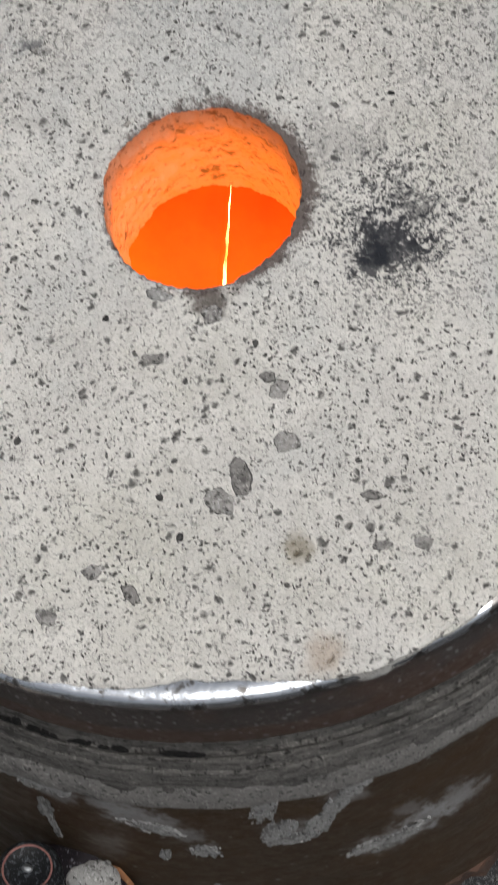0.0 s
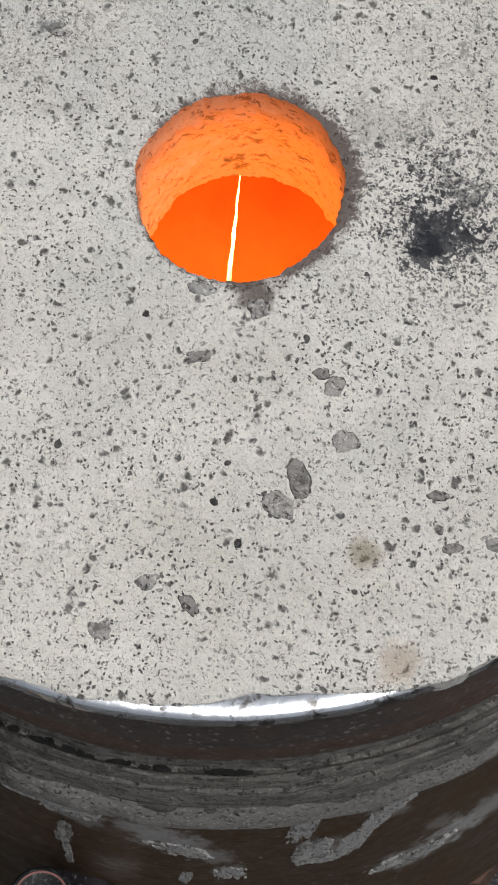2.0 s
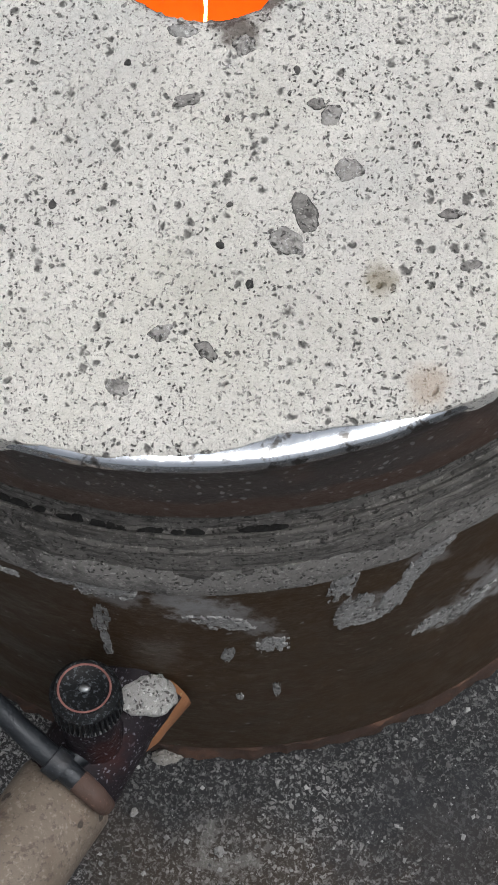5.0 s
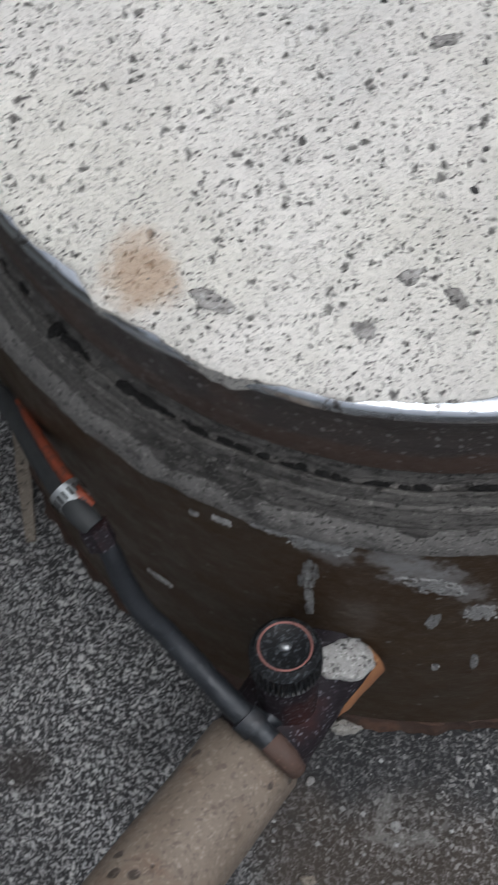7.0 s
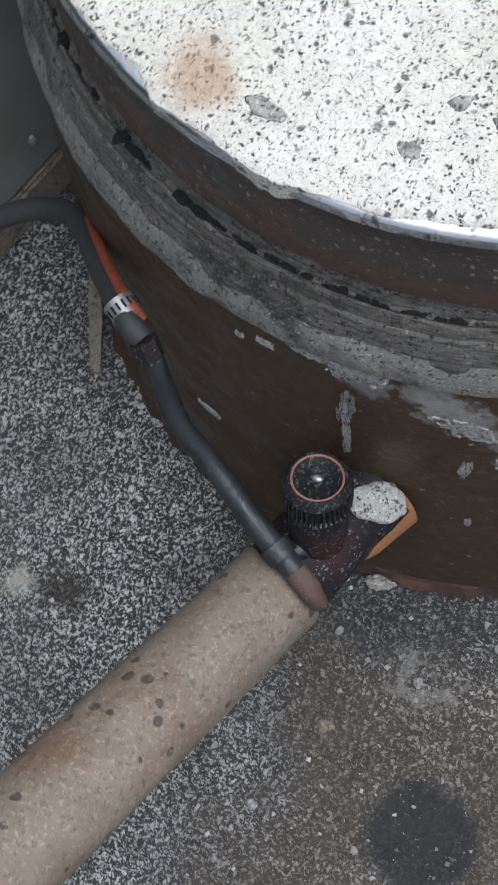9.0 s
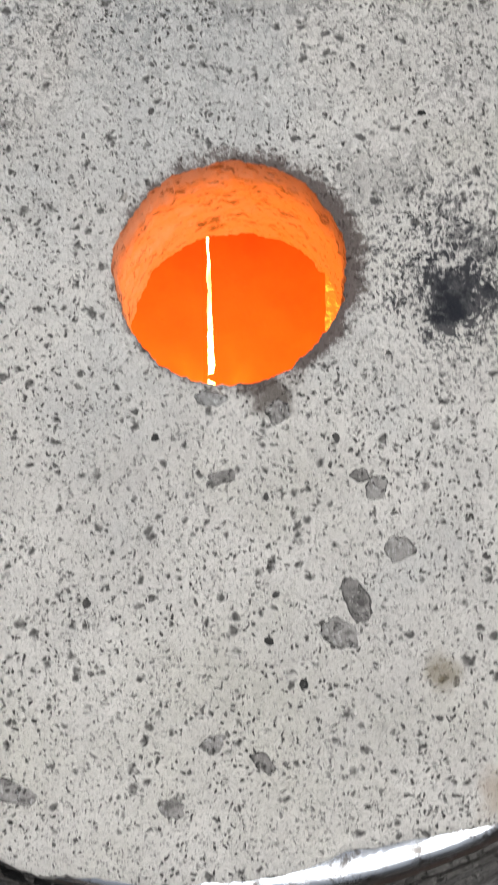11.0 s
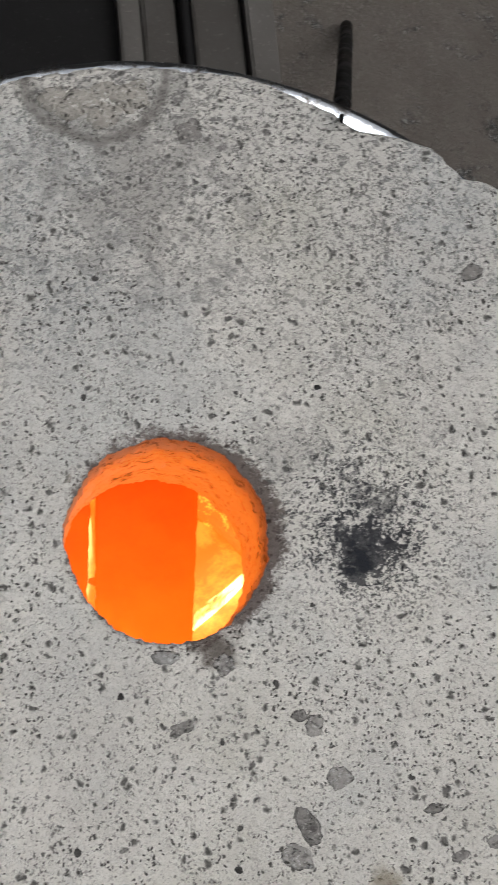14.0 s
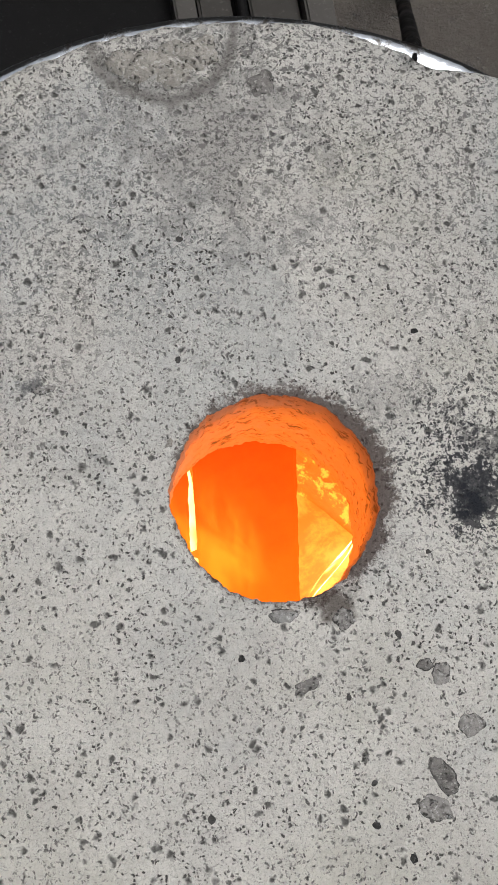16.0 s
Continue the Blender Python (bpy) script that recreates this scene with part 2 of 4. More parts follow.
# orange-hot steel
HOT_STEEL, nt, b = material("orange_hot_steel", 0.6)
c = coords(nt)
b.inputs["Base Color"].default_value = (0.06, 0.018, 0.008, 1)
hotter = span(nt, calc(nt, "ADD", node(nt, "ShaderNodeSeparateXYZ", Vector=c).outputs[2], calc(nt, "MULTIPLY", calc(nt, "SUBTRACT", grain(nt, c, 16.0, 4.0, 0.6), 0.5), 0.10)), 0.62, 0.47)
paint(nt, b, "Emission Color", blend(nt, hotter, blend(nt, grain(nt, c, 22.0, 5.0, 0.65), (1.0, 0.048, 0.001, 1), (1.0, 0.080, 0.002, 1)), (1.0, 0.135, 0.004, 1)))
paint(nt, b, "Emission Strength", span(nt, calc(nt, "SUBTRACT", calc(nt, "ADD", span(nt, node(nt, "ShaderNodeSeparateXYZ", Vector=c).outputs[2], 0.42, 0.66, 0.56, 0.24), calc(nt, "MULTIPLY", grain(nt, c, 20.0, 6.0, 0.75), 0.5)), calc(nt, "MULTIPLY", specks(nt, c, 60.0, 0.12, 0.1, -0.3), 0.2)), 0.3, 0.9, 0.85, 1.9))
relief(nt, b, grain(nt, c, 150.0), 0.3, 0.001)


def flame_material(name, colour, strength, cover):
    m = bpy.data.materials.new(name)
    m.use_nodes = True
    t = m.node_tree
    t.nodes.clear()
    v = coords(t, 0.02, 30.0)
    s = node(t, "ShaderNodeVectorMath", {"operation": "MULTIPLY"}, i0=v, i1=(60.0, 12.0, 12.0)).outputs[0]
    n = span(t, node(t, "ShaderNodeTexNoise", Vector=s, Scale=1.0, Detail=3.0).outputs["Fac"], 0.35, 0.75)
    g = node(t, "ShaderNodeTexCoord").outputs["Generated"]
    r = node(t, "ShaderNodeVectorMath", {"operation": "DISTANCE"}, i0=g, i1=(0.5, 0.5, 0.45)).outputs["Value"]
    a = calc(t, "MULTIPLY", calc(t, "MULTIPLY", n, span(t, r, 0.5, 0.1)), cover)
    e = node(t, "ShaderNodeEmission", Color=(*colour, 1), Strength=strength)
    mx = node(t, "ShaderNodeMixShader", i0=a, i1=node(t, "ShaderNodeBsdfTransparent").outputs[0], i2=e.outputs[0])
    t.links.new(mx.outputs[0], node(t, "ShaderNodeOutputMaterial").inputs["Surface"])
    return m


FLAME = flame_material("gas_flame", (1.0, 0.32, 0.018), 2.6, 0.6)
FLAME_CORE = flame_material("bright_gas_flame", (1.0, 0.62, 0.20), 10.0, 3.2)
# out of sight; added as extra orange light on flue wall and bars
JET = flame_material("added_fill_flame", (1.0, 0.36, 0.06), 34.0, 1.0)

# steels
POLISHED, nt, b = material("bright_worn_steel", 0.2, 1.0)
c = coords(nt)
n = grain(nt, c, 70.0, 5.0, 0.7)
paint(nt, b, "Base Color", blend(nt, span(nt, n, 0.52, 0.62), (0.66, 0.70, 0.75), (0.14, 0.135, 0.13)))
paint(nt, b, "Roughness", span(nt, n, 0.4, 0.7, 0.08, 0.4))
relief(nt, b, grain(nt, c, 40.0, 3.0, 0.5), 0.3, 0.004)


def rusty(name, low, high, spots, rough=0.55, metal=0.3, scale=40.0, frost=0.35):
    m, t, s = material(name, rough, metal)
    v = coords(t, 0.01, 60.0)
    g = grain(t, v, scale, 6.0, 0.7)
    tone = blend(t, g, low, high)
    tone = blend(t, calc(t, "MULTIPLY", span(t, grain(t, v, scale * 0.35, 4.0), 0.5, 0.68), 0.6), tone, spots)
    tone = blend(t, calc(t, "MULTIPLY", span(t, grain(t, v, 330.0, 3.0, 0.7), 0.60, 0.70), frost), tone, tuple(min(0.4, q * 2.6) for q in high))
    paint(t, s, "Base Color", tone)
    paint(t, s, "Roughness", span(t, g, 0.3, 0.7, rough - 0.12, rough + 0.2))
    relief(t, s, grain(t, v, scale * 6, 4.0), 0.5, 0.0012)
    return m


RIM_STEEL = rusty("blued_rusty_steel", (0.030, 0.027, 0.028), (0.092, 0.078, 0.072), (0.120, 0.072, 0.052), 0.42, 0.3, 40.0, 0.9)
nt = RIM_STEEL.node_tree
b = nt.nodes["Principled BSDF"]
c = coords(nt, 0.01, 60.0)
low = span(nt, calc(nt, "ADD", node(nt, "ShaderNodeSeparateXYZ", Vector=c).outputs[2], calc(nt, "MULTIPLY", calc(nt, "SUBTRACT", grain(nt, c, 30.0), 0.5), 0.03)), 0.702, 0.690)
tone = blend(nt, calc(nt, "MULTIPLY", low, 0.7), b.inputs["Base Color"].links[0].from_socket, (0.105, 0.062, 0.045))
tone = blend(nt, calc(nt, "MULTIPLY", specks(nt, c, 230.0, 0.42, 0.12, -0.7), 0.75), tone, (0.28, 0.28, 0.28))
paint(nt, b, "Base Color", tone)
SHELL_STEEL = rusty("brown_rusty_drum", (0.030, 0.0205, 0.0125), (0.078, 0.053, 0.034), (0.052, 0.031, 0.018), 0.40, 0.0, 22.0)
nt = SHELL_STEEL.node_tree
b = nt.nodes["Principled BSDF"]
tone = b.inputs["Base Color"].links[0].from_socket
c = coords(nt)
smear = node(nt, "ShaderNodeVectorMath", {"operation": "MULTIPLY"}, i0=c, i1=(1.0, 1.0, 0.7)).outputs[0]
for centre, radius, amount in (((-0.0240, -0.3101, 0.577), 0.024, 0.7), ((-0.0136, -0.3118, 0.560), 0.024, 0.75), ((0.0023, -0.3128, 0.544), 0.02, 0.7), ((0.0155, -0.3135, 0.525), 0.016, 0.6), ((-0.0615, -0.3065, 0.577), 0.022, 0.6), ((0.0740, -0.3023, 0.522), 0.02, 0.5), ((0.0869, -0.2986, 0.517), 0.02, 0.45), ((0.1123, -0.2844, 0.567), 0.018, 0.5), ((0.1221, -0.2903, 0.442), 0.018, 0.6), ((0.1416, -0.2804, 0.437), 0.026, 0.85), ((0.1556, -0.2706, 0.452), 0.03, 0.85), ((0.1735, -0.2572, 0.462), 0.03, 0.8), ((0.1461, -0.2731, 0.492), 0.016, 0.4), ((0.0231, -0.3155, 0.492), 0.014, 0.5)):
    spot = (centre[0], centre[1], centre[2] * 0.7)
    tone = blend(nt, calc(nt, "MULTIPLY", stain(nt, smear, spot, radius * 0.9, 0.60, 95.0, 0.35), amount * 0.8), tone, (0.30, 0.305, 0.31))
tone = blend(nt, calc(nt, "MULTIPLY", span(nt, grain(nt, coords(nt, 0.01, 60.0), 150.0, 5.0, 0.75), 0.54, 0.66), 0.60), tone, (0.12, 0.096, 0.074))
tone = blend(nt, calc(nt, "MULTIPLY", specks(nt, coords(nt, 0.006, 100.0), 95.0, 0.20, 0.08, -1.1), 0.7), tone, (0.26, 0.26, 0.25))
paint(nt, b, "Base Color", tone)
SHELL_STEEL.node_tree.nodes["Principled BSDF"].inputs["Specular IOR Level"].default_value = 0.12
BASE_RUST = rusty("flaking_red_rust", (0.016, 0.010, 0.008), (0.062, 0.034, 0.023), (0.11, 0.056, 0.036), 0.85, 0.0, 110.0)
BURNER_STEEL = rusty("scorched_burner_steel", (0.007, 0.006, 0.008), (0.026, 0.021, 0.025), (0.045, 0.014, 0.011), 0.6, 0.1, 60.0, 1.0)
nt = BURNER_STEEL.node_tree
b = nt.nodes["Principled BSDF"]
b.inputs["Specular IOR Level"].default_value = 0.15
tone = blend(nt, calc(nt, "MULTIPLY", specks(nt, coords(nt, 0.006, 200.0), 430.0, 0.50, 0.2, -0.5), 0.6), b.inputs["Base Color"].links[0].from_socket, (0.20, 0.20, 0.23))
paint(nt, b, "Base Color", tone)
TUBE_RUST = rusty("brown_tube_rust", (0.028, 0.017, 0.013), (0.10, 0.058, 0.044), (0.06, 0.03, 0.022), 0.75, 0.0, 90.0)
ORANGE_RUST = rusty("orange_rust", (0.20, 0.085, 0.035), (0.30, 0.135, 0.06), (0.16, 0.06, 0.03), 0.85, 0.0, 60.0)
TUBE_STEEL = rusty("grey_steel_tube", (0.007, 0.0085, 0.011), (0.036, 0.042, 0.050), (0.020, 0.014, 0.012), 0.45, 0.35, 50.0)
SHEET_STEEL = rusty("dull_grey_sheet", (0.11, 0.118, 0.114), (0.27, 0.28, 0.27), (0.18, 0.175, 0.155), 0.7, 0.15, 12.0)
BLACK_STEEL = rusty("black_iron", (0.004, 0.004, 0.005), (0.013, 0.013, 0.013), (0.018, 0.013, 0.010), 0.6, 0.3, 30.0)
BLACK_STEEL.node_tree.nodes["Principled BSDF"].inputs["Specular IOR Level"].default_value = 0.1
RACK_STEEL = rusty("dark_rack_steel", (0.022, 0.020, 0.018), (0.05, 0.046, 0.042), (0.04, 0.03, 0.024), 0.7, 0.1, 20.0)
POST_STEEL = rusty("grey_rack_post", (0.048, 0.045, 0.042), (0.085, 0.08, 0.075), (0.05, 0.045, 0.04), 0.7, 0.1, 30.0)

# tan painted pipe with pits
PIPE_TAN, nt, b = material("tan_scorched_pipe", 0.6)
c = coords(nt, 0.006, 60.0)
n = grain(nt, c, 35.0, 6.0, 0.7)
tone = blend(nt, n, (0.085, 0.067, 0.052), (0.215, 0.178, 0.143))
tone = blend(nt, span(nt, grain(nt, c, 13.0, 5.0, 0.7), 0.48, 0.66), tone, (0.13, 0.088, 0.062))
tone = blend(nt, calc(nt, "MULTIPLY", specks(nt, c, 85.0, 0.34, 0.08, -0.55), 0.9), tone, (0.035, 0.028, 0.024))
tone = blend(nt, calc(nt, "MULTIPLY", span(nt, grain(nt, c, 300.0, 3.0, 0.7), 0.54, 0.66), 0.42), tone, (0.32, 0.29, 0.25))
tone = blend(nt, calc(nt, "MULTIPLY", span(nt, grain(nt, c, 210.0, 5.0, 0.75), 0.53, 0.62), 0.6), tone, (0.06, 0.045, 0.036))
tone = blend(nt, calc(nt, "MULTIPLY", stain(nt, c, (-0.125, -0.40, 0.325), 0.05, 0.5, 60.0), 0.5), tone, (0.05, 0.038, 0.030))
paint(nt, b, "Base Color", tone)
paint(nt, b, "Roughness", span(nt, n, 0.3, 0.7, 0.38, 0.75))
relief(nt, b, calc(nt, "SUBTRACT", grain(nt, c, 180.0), specks(nt, c, 85.0, 0.34, 0.08, -0.55)), 0.6, 0.001)


def mortar(name, low, high, dirt, k=1.0):
    m, t, s = material(name, 0.95)
    v = coords(t, 0.006, 90.0)
    tone = blend(t, grain(t, v, 45.0 * k, 6.0, 0.7), low, high)
    tone = blend(t, span(t, grain(t, v, 18.0 * k, 5.0, 0.7), 0.52, 0.66), tone, dirt)
    tone = blend(t, calc(t, "MULTIPLY", span(t, grain(t, v, 300.0, 4.0, 0.75), 0.55, 0.66), 0.65), tone, dirt)
    pits = specks(t, coords(t, 0.010, 200.0), 360.0, 0.58, 0.3, -0.40)
    tone = blend(t, calc(t, "MULTIPLY", pits, 0.8), tone, tuple(0.45 * q for q in dirt))
    tone = blend(t, calc(t, "MULTIPLY", span(t, grain(t, v, 420.0, 3.0, 0.7), 0.57, 0.64), 0.55), tone, tuple(min(0.6, 1.5 * q) for q in high))
    paint(t, s, "Base Color", tone)
    relief(t, s, calc(t, "SUBTRACT", grain(t, v, 220.0, 5.0, 0.7), pits), 1.0, 0.0022)
    return m


MORTAR = mortar("grey_mortar", (0.19, 0.191, 0.19), (0.36, 0.362, 0.36), (0.13, 0.128, 0.124))
MORTAR_PALE = mortar("pale_mortar", (0.20, 0.20, 0.196), (0.42, 0.42, 0.41), (0.11, 0.108, 0.104), 2.5)
CREST = mortar("crumbling_crest_mortar", (0.100, 0.097, 0.092), (0.270, 0.263, 0.252), (0.060, 0.058, 0.055))
COLLAR = mortar("dark_collar_mortar", (0.050, 0.048, 0.045), (0.160, 0.154, 0.146), (0.026, 0.025, 0.023))
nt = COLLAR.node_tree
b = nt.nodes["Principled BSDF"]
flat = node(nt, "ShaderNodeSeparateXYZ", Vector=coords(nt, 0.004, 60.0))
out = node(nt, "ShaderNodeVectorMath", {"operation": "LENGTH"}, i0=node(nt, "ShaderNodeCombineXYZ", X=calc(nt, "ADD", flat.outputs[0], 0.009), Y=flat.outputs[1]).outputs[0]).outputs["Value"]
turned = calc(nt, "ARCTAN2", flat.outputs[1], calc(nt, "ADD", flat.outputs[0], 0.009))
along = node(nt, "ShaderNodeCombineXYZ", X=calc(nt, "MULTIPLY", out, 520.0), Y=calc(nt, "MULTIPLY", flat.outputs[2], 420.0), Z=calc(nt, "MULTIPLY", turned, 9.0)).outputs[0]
# darker streaks that run round the collar
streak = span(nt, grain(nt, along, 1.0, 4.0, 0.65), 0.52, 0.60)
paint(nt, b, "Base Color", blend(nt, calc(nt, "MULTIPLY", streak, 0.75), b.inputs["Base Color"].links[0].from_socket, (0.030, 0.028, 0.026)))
CLAY = mortar("tan_fireclay", (0.25, 0.238, 0.215), (0.44, 0.425, 0.395), (0.16, 0.15, 0.135))
WALL = mortar("dark_plaster", (0.07, 0.066, 0.06), (0.12, 0.115, 0.105), (0.05, 0.047, 0.043))
DUST = mortar("dirty_tan_dust", (0.13, 0.112, 0.092), (0.25, 0.222, 0.185), (0.09, 0.076, 0.060))
STONE = mortar("grey_aggregate", (0.13, 0.127, 0.122), (0.46, 0.448, 0.43), (0.10, 0.097, 0.093), 6.0)
STONE_DARK = mortar("dark_aggregate", (0.085, 0.083, 0.080), (0.34, 0.33, 0.316), (0.085, 0.082, 0.079), 6.0)
PIT = mortar("dark_pit", (0.035, 0.034, 0.033), (0.11, 0.107, 0.103), (0.02, 0.02, 0.02))
NEAR_BLACK, nt, b = material("near_black", 0.95)
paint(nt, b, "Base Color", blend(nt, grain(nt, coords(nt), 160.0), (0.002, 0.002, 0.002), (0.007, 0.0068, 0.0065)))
relief(nt, b, grain(nt, coords(nt), 260.0), 0.8, 0.002)
PLASTIC, nt, b = material("black_knob_plastic", 0.38)
b.inputs["Specular IOR Level"].default_value = 0.25
c = coords(nt)
paint(nt, b, "Base Color", blend(nt, calc(nt, "MULTIPLY", span(nt, grain(nt, c, 420.0, 4.0, 0.75), 0.53, 0.61), 0.45), (0.006, 0.0065, 0.0075), (0.15, 0.17, 0.19)))
paint(nt, b, "Roughness", span(nt, grain(nt, c, 120.0), 0.3, 0.7, 0.28, 0.6))
RED_LINE, nt, b = material("faded_red_ring", 0.6)
paint(nt, b, "Base Color", blend(nt, grain(nt, coords(nt), 200.0), (0.13, 0.05, 0.045), (0.30, 0.14, 0.12)))
RUBBER, nt, b = material("dusty_black_rubber", 0.7)
paint(nt, b, "Base Color", blend(nt, grain(nt, coords(nt), 120.0, 5.0), (0.008, 0.0095, 0.011), (0.034, 0.038, 0.040)))
ORANGE_RUBBER, nt, b = material("orange_gas_hose", 0.6)
paint(nt, b, "Base Color", blend(nt, span(nt, grain(nt, coords(nt), 90.0, 5.0), 0.4, 0.7), (0.20, 0.042, 0.018), (0.045, 0.022, 0.016)))
CLAMP, nt, b = material("zinc_clamp", 0.5, 0.9)
paint(nt, b, "Base Color", blend(nt, grain(nt, coords(nt), 200.0), (0.42, 0.45, 0.46), (0.20, 0.21, 0.22)))

# ground: worn asphalt and concrete with pale grit
GROUND, nt, b = material("gritty_asphalt", 0.85)
c = coords(nt)
cw = coords(nt, 0.006, 90.0)
grit = specks(nt, coords(nt, 0.010, 190.0), 300.0, 0.58, 0.10, -0.45)
sand = span(nt, grain(nt, coords(nt, 0.006, 190.0), 380.0, 4.0, 0.78), 0.52, 0.565)
big = span(nt, grain(nt, c, 5.0, 5.0, 0.65), 0.38, 0.62)
tone = blend(nt, grain(nt, c, 60.0, 6.0, 0.7), (0.010, 0.0105, 0.0115), (0.046, 0.047, 0.049))
sepc = node(nt, "ShaderNodeSeparateXYZ", Vector=c)
side = span(nt, calc(nt, "ADD", sepc.outputs[0], calc(nt, "MULTIPLY", calc(nt, "SUBTRACT", grain(nt, c, 9.0, 5.0, 0.65), 0.5), 0.5)), -0.22, -0.06)
front = span(nt, calc(nt, "ADD", sepc.outputs[1], calc(nt, "MULTIPLY", calc(nt, "SUBTRACT", grain(nt, c, 11.0, 5.0, 0.65), 0.5), 0.2)), -0.365, -0.43)
tone = blend(nt, calc(nt, "MULTIPLY", calc(nt, "MULTIPLY", side, calc(nt, "SUBTRACT", 1.0, front)), 0.7), tone, (0.013, 0.014, 0.016))
mud = span(nt, node(nt, "ShaderNodeVectorMath", {"operation": "DISTANCE"}, i0=c, i1=(0.08, -0.56, 0.0)).outputs["Value"], 0.50, 0.22)
front = calc(nt, "MULTIPLY", front, mud)
tone = blend(nt, calc(nt, "MULTIPLY", calc(nt, "MULTIPLY", side, front), 0.95), tone, (0.044, 0.034, 0.026))
grit = calc(nt, "MULTIPLY", grit, span(nt, side, 0.0, 1.0, 1.0, 0.45))
sand = calc(nt, "MULTIPLY", sand, span(nt, side, 0.0, 1.0, 1.0, 0.30))
tone = blend(nt, calc(nt, "MULTIPLY", sand, calc(nt, "ADD", 0.48, calc(nt, "MULTIPLY", big, 0.46))), tone, (0.50, 0.505, 0.505))
tone = blend(nt, calc(nt, "MULTIPLY", grit, calc(nt, "ADD", 0.32, calc(nt, "MULTIPLY", big, 0.6))), tone, (0.58, 0.58, 0.57))
for centre, radius, colour, amount, ragged in (
    ((-0.005, -0.518, 0), 0.046, (0.012, 0.0135, 0.017), 0.85, 0.10),
    ((-0.293, -0.389, 0), 0.026, (0.02, 0.015, 0.012), 0.85, 0.4),
    ((-0.024, -0.414, 0), 0.022, (0.34, 0.34, 0.33), 0.3, 1.8),
    ((-0.330, -0.388, 0), 0.016, (0.34, 0.33, 0.29), 0.8, 0.6),
    ((0.135, -0.416, 0), 0.10, (0.022, 0.024, 0.028), 0.6, 0.7),
    ((0.36, 0.55, 0), 0.45, (0.12, 0.105, 0.092), 0.85, 0.9),
):
    tone = blend(nt, calc(nt, "MULTIPLY", stain(nt, c, centre, radius, ragged, 40.0, 0.7 if ragged < 0.2 else 0.3), amount), tone, colour)
paint(nt, b, "Base Color", tone)
paint(nt, b, "Roughness", span(nt, grain(nt, c, 25.0), 0.35, 0.65, 0.62, 0.95))
relief(nt, b, calc(nt, "ADD", grain(nt, c, 140.0, 6.0, 0.7), calc(nt, "MULTIPLY", grit, 0.6)), 1.0, 0.006)
GRIT, nt, b = material("pale_grit", 0.9)
rnd = node(nt, "ShaderNodeNewGeometry").outputs["Random Per Island"]
paint(nt, b, "Base Color", blend(nt, rnd, (0.03, 0.03, 0.03), (0.38, 0.385, 0.38)))


# ---------------------------------------------------------------- mesh helpers
FLOOR_Z = 0.22               # height of the asphalt
AX, AY = -0.005, 0.002      # middle of the lid
BX, BY, BR = 0.0, 0.004, 0.056   # flue in the lid


def thing(name, place, label, category, group="", kind=""):
    ob = new(name)
    ob.location = place
    ob.empty_display_size = 0.05
    return tagged(ob, label, category, group, kind)


def part(name, bm, mat, parent=None, label="", smooth=True):
    me = bpy.data.meshes.new(name)
    bm.normal_update()
    bm.to_mesh(me)
    bm.free()
    me.materials.append(mat)
    if smooth:
        me.polygons.foreach_set("use_smooth", [True] * len(me.polygons))
        me.set_sharp_from_angle(angle=radians(40))
    ob = new(name, me)
    if parent is not None:
        ob.parent = parent
        at = parent.location if parent.type == "EMPTY" else Vector((0, 0, 0))
        ob.matrix_parent_inverse = Matrix.Translation(at).inverted()
    if label:
        tagged(ob, label)
    return ob


def wob(x, y, z, scale, seed=0.0):
    return noise.fractal(Vector((x * scale + seed, y * scale - seed, z * scale + seed * 0.7)), 1.0, 2.0, 4)


def drum_axis(z):
    """The drum leans a little, and the lid sits off its middle."""
    return float(np.interp(z, [0.22, 0.597, 0.66], [-0.021, -0.0128, AX])), float(np.interp(z, [0.22, 0.597, 0.66], [-0.015, -0.001, AY]))


def drum_radius(z):
    return float(np.interp(z, [0.22, 0.597], [0.327, 0.3075]))


def lathe(profile, n=256, centre=(AX, AY), rough=0.0, scale=30.0, closed=True, dz=0.0, slope=0.0):
    """A ring of the closed profile (radius, height) round an upright axis."""
    bm = bmesh.new()
    rings = []
    for k in range(n):
        a = 2 * math.pi * k / n
        ca, sa = math.cos(a), math.sin(a)
        row = []
        for r, z in profile:
            cx, cy = centre(z) if callable(centre) else centre
            q = wob(ca * r, sa * r, z, scale) if rough or dz else 0.0
            row.append(bm.verts.new((cx + ca * (r + q * rough), cy + sa * (r + q * rough), z + q * dz + slope * sa * r)))
        rings.append(row)
    m = len(profile)
    for k in range(n):
        a, c2 = rings[k], rings[(k + 1) % n]
        for j in range(m if closed else m - 1):
            bm.faces.new((a[j], c2[j], c2[(j + 1) % m], a[(j + 1) % m]))
    bmesh.ops.recalc_face_normals(bm, faces=bm.faces)
    return bm


def smooth_line(points, step=6):
    """Catmull-Rom through the points."""
    p = [Vector(q) for q in points]
    p = [2 * p[0] - p[1], *p, 2 * p[-1] - p[-2]]
    out = []
    for i in range(1, len(p) - 2):
        for k in range(step):
            t = k / step
            out.append(0.5 * (2 * p[i] + (p[i + 1] - p[i - 1]) * t + (2 * p[i - 1] - 5 * p[i] + 4 * p[i + 1] - p[i + 2]) * t * t + (3 * p[i] - p[i - 1] - 3 * p[i + 1] + p[i + 2]) * t ** 3))
    out.append(p[-2])
    return out


